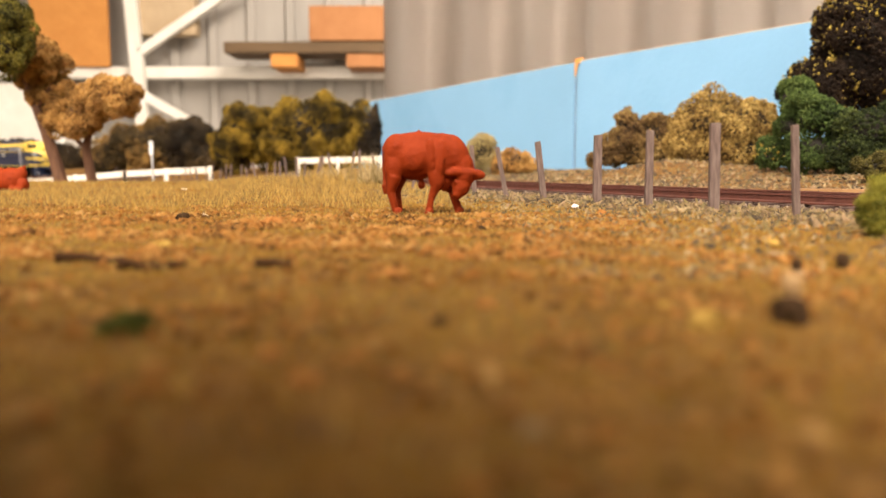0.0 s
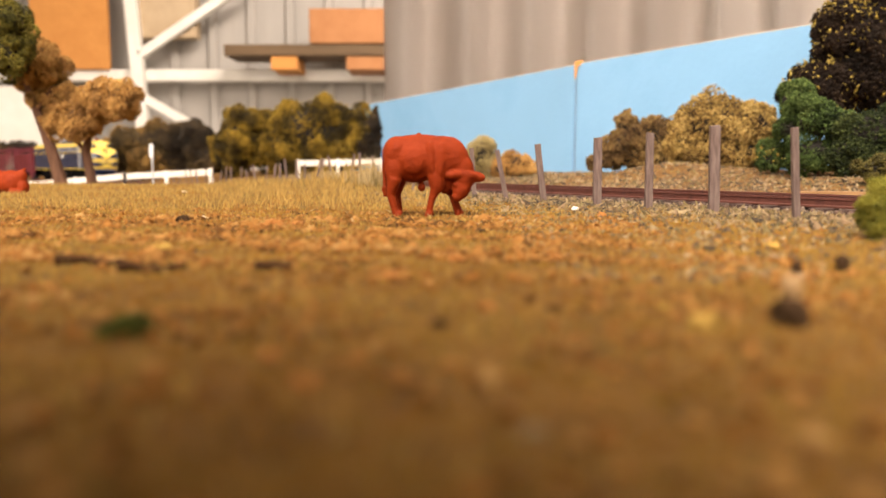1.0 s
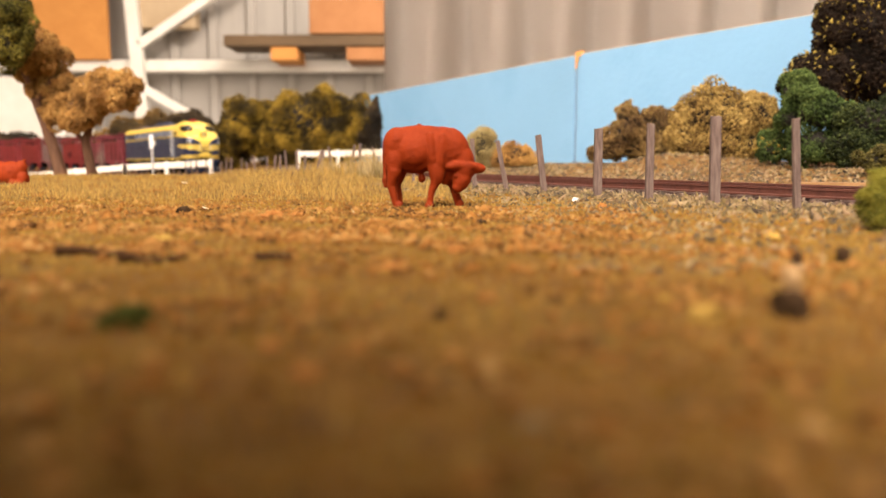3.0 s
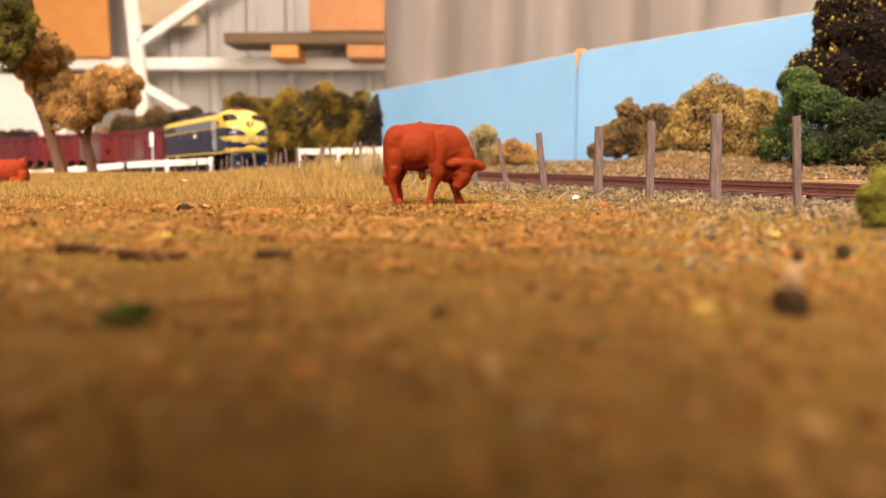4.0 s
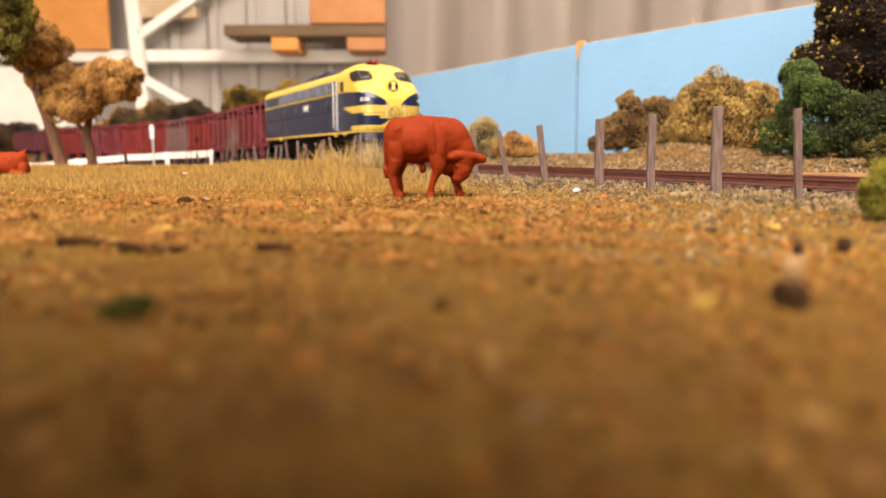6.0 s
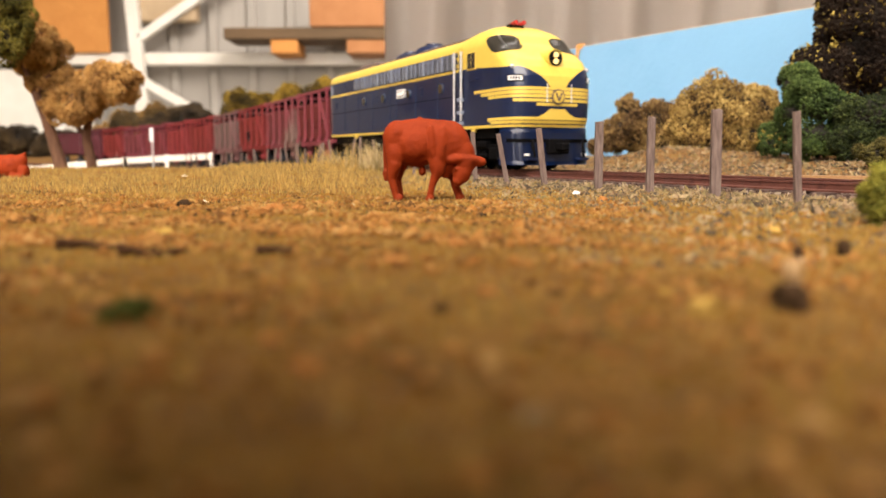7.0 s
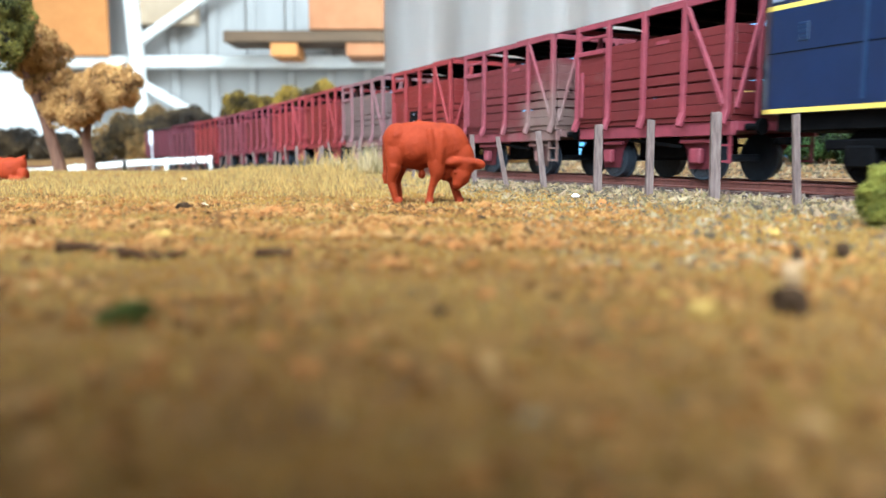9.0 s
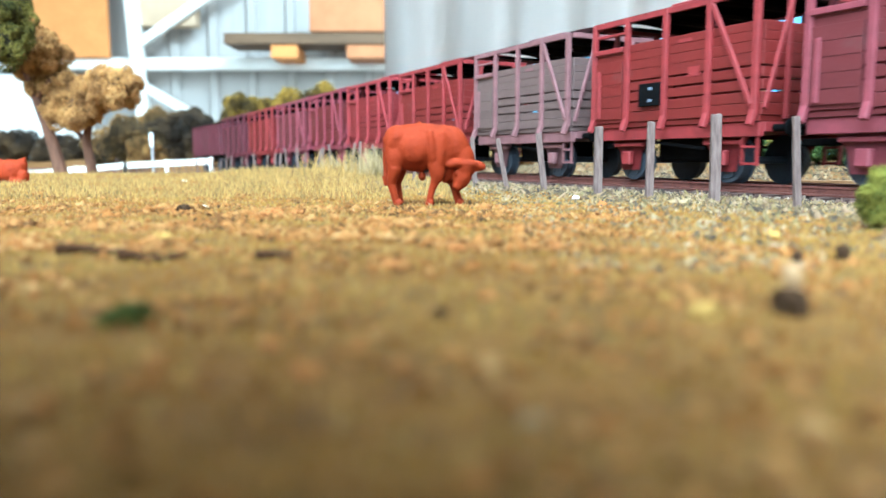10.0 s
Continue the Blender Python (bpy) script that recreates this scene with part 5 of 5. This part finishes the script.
        for a, b in zs:
            part("plank", box(nb(), (x - 0.45, -w + 0.5, a), (x + 0.45, w - 0.5, b), bevel=0.1), pb, body)
        for y in (-7, 7):
            part("end_post", box(nb(), (min(x, x + s * 1.0), y - 0.6, 14), (max(x, x + s * 1.0), y + 0.6, 40.2), bevel=0.1), pf, body)
        for q in (-1, 1):
            a, b = Vector((x + s * 0.7, q * 6.4, 39)), Vector((x + s * 0.7, q * 13.6, 16))
            d = b - a
            m = Matrix.Translation((a + b) / 2) @ Matrix.Rotation(math.atan2(d.z, d.y), 4, "X")
            part("end_brace", box(nb(), (-0.35, -d.length / 2, -0.5), (0.35, d.length / 2, 0.5), m, bevel=0.1), pf, body)
            bf = part("buffer", rod(nb(), (x, q * 9.5, 12), (x + s * 4.2, q * 9.5, 12), 0.8, 0.7, 10), M_BLACK, fr)
            part("buffer_head", rod(nb(), (x + s * 4.0, q * 9.5, 12), (x + s * 4.6, q * 9.5, 12), 1.9, 1.8, 16), M_BLACK, bf)
        part("end_rail", box(nb(), (min(x, x + s * 0.8), -w, 38.9), (max(x, x + s * 0.8), w, 40.3), bevel=0.1), pf, body)
        part("coupling", box(nb(), (min(x, x + s * 6.2), -1.0, 8.2), (max(x, x + s * 6.2), 1.0, 9.8), bevel=0.2), M_BLACK, fr)
    # shallow arched roof
    bm = nb()
    prof = [(y, 40.3 + 2.4 * (1 - (y / 15.6) ** 2)) for y in np.linspace(-15.6, 15.6, 15)]
    for x in (-half - 0.8, half + 0.8):
        for y, z in prof:
            bm.verts.new((x, y, z))
    bm.verts.ensure_lookup_table()
    for i in range(14):
        bm.faces.new((bm.verts[i], bm.verts[i + 1], bm.verts[15 + i + 1], bm.verts[15 + i]))
    bmesh.ops.solidify(bm, geom=list(bm.faces), thickness=0.6)
    rf = part("roof", bm, pf, top, smooth=True)
    # sticks are black instead of frame paint, to paint the dark interior's shade
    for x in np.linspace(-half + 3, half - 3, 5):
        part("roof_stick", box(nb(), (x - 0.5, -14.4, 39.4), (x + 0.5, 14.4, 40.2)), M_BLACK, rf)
    # added black sheet: stands in for shade beneath the roof
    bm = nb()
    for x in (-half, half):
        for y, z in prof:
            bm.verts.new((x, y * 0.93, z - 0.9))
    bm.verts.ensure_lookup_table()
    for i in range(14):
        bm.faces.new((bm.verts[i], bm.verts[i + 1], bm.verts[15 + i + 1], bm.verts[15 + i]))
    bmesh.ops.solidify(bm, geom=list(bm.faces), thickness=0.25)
    part("roof_lining", bm, M_BLACK, rf, "black sheet standing in for the shade under the roof")
    part("roof_walk", box(nb(), (-10, -5, 42.5), (10, 5, 43.6), bevel=0.2), pf, rf)
    for ob in top.children_recursive:
        for v in ob.data.vertices:
            if v.co.z > 13 * MM:
                v.co.z = 13 * MM + (v.co.z - 13 * MM) * 1.02
    for x in (-16, 16):
        wheelset(top, x, 5.2, SHARED)
    return top


def brake_van():
    """Plain dull plum van at the end of the train."""
    pb, pf = PAINTS[5]
    top = thing("goods_van", Matrix(), "dull plum closed goods van at the train's end", "wagon")
    body = part("body", box(nb(), (-36, -14.6, 13), (36, 14.6, 39), bevel=0.5), pb, top)
    for s in (-1, 1):
        for x in np.linspace(-35, 35, 9):
            part("rib", box(nb(), (x - 0.6, min(s * 14.6, s * 15.4), 13.4), (x + 0.6, max(s * 14.6, s * 15.4), 38.6), bevel=0.1), pf, body)
        part("door", box(nb(), (-8, min(s * 14.6, s * 15.2), 14.5), (8, max(s * 14.6, s * 15.2), 36), bevel=0.15), pb, body)
    bm = nb()
    prof = [(y, 38.8 + 3.0 * (1 - (y / 15.6) ** 2)) for y in np.linspace(-15.6, 15.6, 13)]
    for x in (-36.8, 36.8):
        for y, z in prof:
            bm.verts.new((x, y, z))
    bm.verts.ensure_lookup_table()
    for i in range(12):
        bm.faces.new((bm.verts[i], bm.verts[i + 1], bm.verts[13 + i + 1], bm.verts[13 + i]))
    bmesh.ops.solidify(bm, geom=list(bm.faces), thickness=0.6)
    part("roof", bm, M_ROOF, top, smooth=True)
    part("underframe", box(nb(), (-35, -12, 10.8), (35, 12, 13.2), bevel=0.2), M_BLACK, top)
    for x in (-20, 20):
        wheelset(top, x, 5.2, SHARED)
    return top


LOCO = locomotive()
ORDER = [(0, "maroon slatted model cattle wagon with plum underframe"), (6, "faded plum slatted model cattle wagon, dusty at one end"), (2, "bright oxide red slatted model cattle wagon with a black board"),
         (3, "dusty grey-brown slatted model cattle wagon"), (2, "oxide red slatted model cattle wagon"), (4, "crimson slatted model cattle wagon"), (0, "maroon slatted model cattle wagon"),
         (1, "faded plum slatted model cattle wagon"), (2, "oxide red slatted model cattle wagon"), (5, "dull plum slatted model cattle wagon")]
# distance of each vehicle's middle behind the nose tip
TRAIN = [(LOCO, 94.9, 54.0)]
for k, (p, words) in enumerate(ORDER):
    TRAIN.append((cattle_wagon(PAINTS[p], words, plate=(k == 2)), 188.0 + 37.9 + 66.5 * k, 16.0))
TRAIN.append((brake_van(), 188.0 + 711.0, 20.0))


# ---- ground cover ----
def spots(n, x0, x1, y0, y1, clump=0.0, scale=20, seed=1):
    """Random places in a stretch of the plan, thinned into patches by clump."""
    x, y = RNG.uniform(x0, x1, n), RNG.uniform(y0, y1, n)
    u, k = track_coords(x, y)
    keep = k > 14.5
    if clump:
        keep &= wave(x, y, scale, seed) + RNG.uniform(-0.25, 0.25, n) > clump - 0.5
    x, y = x[keep], y[keep]
    return np.stack([x, y, ground_z(x, y)], axis=1)


def stuff(name, sets, material, label, category, smooth=True):
    vs, fs, o = [], [], 0
    for v, f in sets:
        vs.append(v)
        fs.append(f + o)
        o += len(v)
    ob = tri_mesh(name, np.concatenate(vs), np.concatenate(fs), material, smooth=smooth)
    return tagged(ob, label, category, kind="stuff")


def ground_cover():
    bands = [(90000, -85, 85, 14, 110, 0.23), (70000, -150, 140, 105, 220, 0.32), (36000, -270, 90, 215, 420, 0.6), (14000, -520, 0, 415, 800, 1.1)]
    sets = []
    for n, x0, x1, y0, y1, sz in bands:
        p = spots(n, x0, x1, y0, y1)
        sets.append(crumbs(p, 1.15 * sz * RNG.uniform(0.5, 1.2, len(p)), 0.8, base=(TET_V, TET_F)))
    stuff("turf", sets, M_TURF, "fine brown scatter covering the field", "ground cover")
    sets = []
    for n, x0, x1, y0, y1, sz, cl in ((5200, -80, 75, 16, 75, 0.42, 0.55), (14000, -105, 30, 70, 140, 0.36, 0.42), (1300, -105, 10, 75, 138, 0.8, 0.55), (2200, -10, 120, 60, 130, 0.36, 0.6), (5200, -150, 0, 130, 220, 0.45, 0.62)):
        p = spots(n, x0, x1, y0, y1, cl, 17, 21)
        p[:, 2] += 0.15
        sets.append(crumbs(p, 1.3 * sz * RNG.uniform(0.35, 1.35, len(p)), 0.55, 0.5, tilt=0.5))
    stuff("leaf_litter", sets, M_LITTER, "orange and brown leaf litter crumbs on the field", "leaf litter")
    sets = []
    for n, x0, x1, y0, y1, ln, cl in ((40000, -170, 4, 165, 330, 2.3, 0.32), (16000, -320, -10, 320, 520, 3.0, 0.3), (46000, -115, 115, 16, 175, 1.1, 0.3), (1800, -60, 0, 200, 300, 4.5, 0.6), (9000, -95, -8, 280, 350, 3.4, 0.2), (260, -56, -24, 290, 345, 11.0, 0.1)):
        p = spots(n, x0, x1, y0, y1, cl, 28, 33)
        k = len(p)
        sets.append(blades(p, ln * RNG.uniform(0.4, 1.15, k), np.full(k, 0.05 + 0.022 * ln), RNG.uniform(0.2, 0.93, k)))
    stuff("dry_grass", sets, M_STRAW, "dry straw-coloured grass fibres standing on the field", "grass")
    # pale stones between the fence and the track
    n = 22000
    u, k = RNG.uniform(-520, 60, n), 15 + RNG.gamma(1.6, 12, n)
    keep = k < 75
    q = np.array([track_point(a, b)[0] for a, b in zip(u[keep], k[keep])])
    p = np.stack([q[:, 0], q[:, 1], ground_z(q[:, 0], q[:, 1])], axis=1)
    stuff("loose_stones", [crumbs(p, 0.35 + 1.1 * RNG.uniform(0, 1, len(p)) ** 2, 0.6, 0.5, base=(TET_V, TET_F))], M_STONE, "pale loose stones along the fence", "stones")
    p = spots(10000, 10, 135, 60, 175, 0.3, 25, 51)
    stuff("gravel", [crumbs(p, 0.2 + 0.5 * RNG.uniform(0, 1, len(p)) ** 2, 0.6)], M_STONE, "fine grey-brown gravel on the field", "gravel")
    # shavings lying among the stones
    n = 6500
    u, k = RNG.uniform(-480, 40, n), 15 + RNG.gamma(2.0, 10, n)
    q = np.array([track_point(a, b)[0] for a, b in zip(u, k)])
    p = np.stack([q[:, 0], q[:, 1], ground_z(q[:, 0], q[:, 1]) + 0.4], axis=1)
    stuff("shavings", [blades(p, RNG.uniform(0.8, 2.4, n), np.full(n, 0.16), RNG.uniform(0.9, 0.998, n))], M_SHAVING, "pale straw shavings scattered by the fence", "shavings")
    n = 15000
    u, k = RNG.uniform(-520, 120, n), RNG.uniform(-17, 17, n)
    q = np.array([track_point(a, b)[0] for a, b in zip(u, k)])
    p = np.stack([q[:, 0], q[:, 1], rail_z(u) - 2.9 + RNG.uniform(-0.3, 0.35, n)], axis=1)
    stuff("ballast", [crumbs(p, RNG.uniform(0.35, 0.75, n), 0.8)], M_BALLAST, "brown-grey track ballast between the sleepers", "ballast")
    n = 26000
    u, k = RNG.uniform(-500, 420, n), -16 - 130 * RNG.uniform(0, 1, n) ** 1.4
    q = np.array([track_point(a, b)[0] for a, b in zip(u, k)])
    p = np.stack([q[:, 0], q[:, 1], ground_z(q[:, 0], q[:, 1])], axis=1)
    stuff("rough_scatter", [crumbs(p, RNG.uniform(0.5, 1.5, n), 0.6, base=(TET_V, TET_F))], M_STONE, "rough grey-brown scatter beyond the track", "ground cover")


ground_cover()


def chips():
    """Single bits lying on the field."""
    def lump(name, px, py, size, flat, material, label, category, seg=3, tall=1.0):
        y = 8.8 * 1358 / (py - 295)
        x, _, _ = at_px(px, py, y)
        bm = ball(nb(), (0, 0, size * flat * 0.6), (size, size * 0.8, size * flat), seg)
        for v in bm.verts:
            v.co += Vector([noise.noise(v.co * 2.2 / size + Vector((px, 0, k * 9))) * size * 0.4 for k in range(3)])
        ob = part(name, bm, material, smooth=False)
        ob.matrix_basis = pose(x * MM, y * MM, gz(x, y) * MM, 0, 0, px % 90)
        return tagged(ob, label, category)
    lump("yellow_crumb", 1245, 585, 1.1, 0.45, M_CRUMB, "yellow foam crumb lying on the field", "crumb")
    for px, py, size in ((540, 690, 0.62), (475, 640, 0.5), (690, 500, 0.8), (480, 402, 1.7), (525, 398, 1.3), (1065, 380, 1.0), (985, 455, 0.8), (1290, 470, 0.6), (805, 465, 0.9), (860, 555, 0.6)):
        lump("orange_crumb", px, py, size, 0.5, M_ORANGE, "orange foam crumb lying on the field", "crumb")
    for px, py, size in ((370, 548, 0.6), (285, 440, 1.2), (1175, 545, 0.5), (1365, 432, 0.9)):
        lump("yellow_crumb", px, py, size, 0.4, M_CRUMB, "yellowish foam crumb lying on the field", "crumb")
    lump("pale_crumb", 945, 785, 0.5, 0.5, M_STONE, "pale crumb lying on the field", "crumb")
    lump("white_crumb", 326, 340, 1.2, 0.4, M_EDGE, "white flake in the dry grass", "flake")
    lump("white_crumb", 360, 384, 0.75, 0.4, M_EDGE, "small white flake on the field", "flake")
    lump("white_crumb", 1018, 368, 0.8, 0.6, M_PLATE, "white pebble beside the fence", "pebble")
    lump("clod", 325, 392, 1.3, 0.6, M_CLOD, "dark brown clod of earth on the field", "clod")
    lump("clod", 850, 405, 0.8, 0.4, M_CLOD, "dark brown clod of earth on the field", "clod")
    lump("clod", 775, 580, 0.6, 0.5, M_CLOD, "dark crumb of earth on the field", "clod")
    lump("clod", 1490, 470, 0.7, 1.2, M_CLOD, "small dark upright chip on the field", "clod")
    lump("clod", 1410, 478, 0.6, 1.4, M_CLOD, "small dark upright chip on the field", "clod")
    st = lump("bark_chip", 1398, 575, 1.15, 0.95, M_CLOD, "dark brown bark chip with a pale top", "bark chip")
    bm = ball(nb(), (0.1, 0, 2.1), (0.62, 0.6, 0.9), 2)
    for v in bm.verts:
        v.co += Vector([noise.noise(v.co * 2 + Vector((k * 7, 0, 0))) * 0.3 for k in range(3)])
    part("pale_tip", bm, M_PINE, st)
    # twigs
    for px, py, ln, rz in ((160, 470, 6.4, -6), (268, 480, 5.6, 4), (485, 480, 3.0, 3)):
        y = 8.8 * 1358 / (py - 295)
        x, _, _ = at_px(px, py, y)
        bm = nb()
        pts = [(-ln / 2 + ln * k / 5, random.uniform(-0.25, 0.25), 0.35 + random.uniform(-0.12, 0.25)) for k in range(6)]
        for k, (a, b) in enumerate(zip(pts, pts[1:])):
            rod(bm, a, b, 0.52 - 0.07 * k, 0.45 - 0.07 * k, 7)
        rod(bm, pts[2], (pts[2][0] + 0.8, 0.4, 0.9), 0.22, 0.12, 6)
        ob = part("twig", bm, M_TWIG)
        ob.matrix_basis = pose(x * MM, y * MM, gz(x, y) * MM, 0, 0, rz)
        tagged(ob, "dark brown twig lying on the field", "twig", "twigs on the field")
    # pale timber strip beyond the track
    a = at_px(1490, 322, 214)
    g = gz(a[0], a[1])
    ob = part("timber_strip", box(nb(), (-11, -2, 0), (11, 2, 1.5), bevel=0.15), M_STRIP)
    ob.matrix_basis = pose(a[0] * MM, a[1] * MM, g * MM, 0, 0, -28)
    tagged(ob, "brown timber strip lying beyond the track", "timber")
    # white sign post by the white fence
    x, y, z = at_px(268, 250, 600)
    g = gz(x, y)
    sp = thing("sign_post", pose(x * MM, y * MM, g * MM), "small white sign on a thin grey post", "sign")
    part("pole", rod(nb(), (0, 0, -1), (0, 0, z - g), 0.9, 0.9, 8), M_SILVER, sp)
    part("panel", box(nb(), (-1.6, -1.6, z - g - 11), (1.6, -0.9, z - g), bevel=0.2), M_SILVER, sp)


chips()


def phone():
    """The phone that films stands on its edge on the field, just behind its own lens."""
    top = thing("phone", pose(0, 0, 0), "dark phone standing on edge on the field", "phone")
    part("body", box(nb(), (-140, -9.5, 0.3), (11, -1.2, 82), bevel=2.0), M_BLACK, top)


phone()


# ---- the train's run ----
NOSE = [(0, 800), (1, 612), (1.5, 536), (2, 460), (2.5, 386), (3.8, 229), (4.5, 138), (5.5, 3), (6.2, -93), (7, -204), (7.5, -275), (8, -345), (8.5, -415.4), (9, -485.6), (9.5, -555.7), (10, -626)]


def nose_at(t):
    """How far the nose is from the start of the curve, smooth through the fitted rows."""
    ts, us = [r[0] for r in NOSE], [r[1] for r in NOSE]
    sl = np.gradient(us, ts)
    i = min(max(int(np.searchsorted(ts, t)) - 1, 0), len(ts) - 2)
    h = ts[i + 1] - ts[i]
    k = (t - ts[i]) / h
    return ((2 * k ** 3 - 3 * k ** 2 + 1) * us[i] + (k ** 3 - 2 * k ** 2 + k) * h * sl[i] + (-2 * k ** 3 + 3 * k ** 2) * us[i + 1] + (k ** 3 - k ** 2) * h * sl[i + 1])


def vehicle_pose(u, reach):
    """A vehicle with its middle at u, carried at two points reach away on either side."""
    p, _ = track_point(u - reach)
    q, _ = track_point(u + reach)
    zp, zq = float(rail_z(u - reach)), float(rail_z(u + reach))
    d = p - q
    m = (p + q) / 2
    return pose(m[0] * MM, m[1] * MM, (zp + zq) / 2 * MM, 0, -math.degrees(math.atan2(zp - zq, 2 * reach)), math.degrees(math.atan2(d[1], d[0])))


def motions():
    for ob, back, reach in TRAIN:
        walk(ob, [(k / 10, vehicle_pose(nose_at(k / 10) + back, reach)) for k in range(101)])
    for ob, x, r in WHEELS:
        rows = []
        for k in range(301):
            t = k / 30
            a = (NOSE[0][1] - nose_at(t)) / r
            rows.append((t, Matrix.Translation((x * MM, 0, r * MM)) @ Matrix.Rotation(a % (2 * math.pi), 4, "Y")))
        walk(ob, rows)


motions()
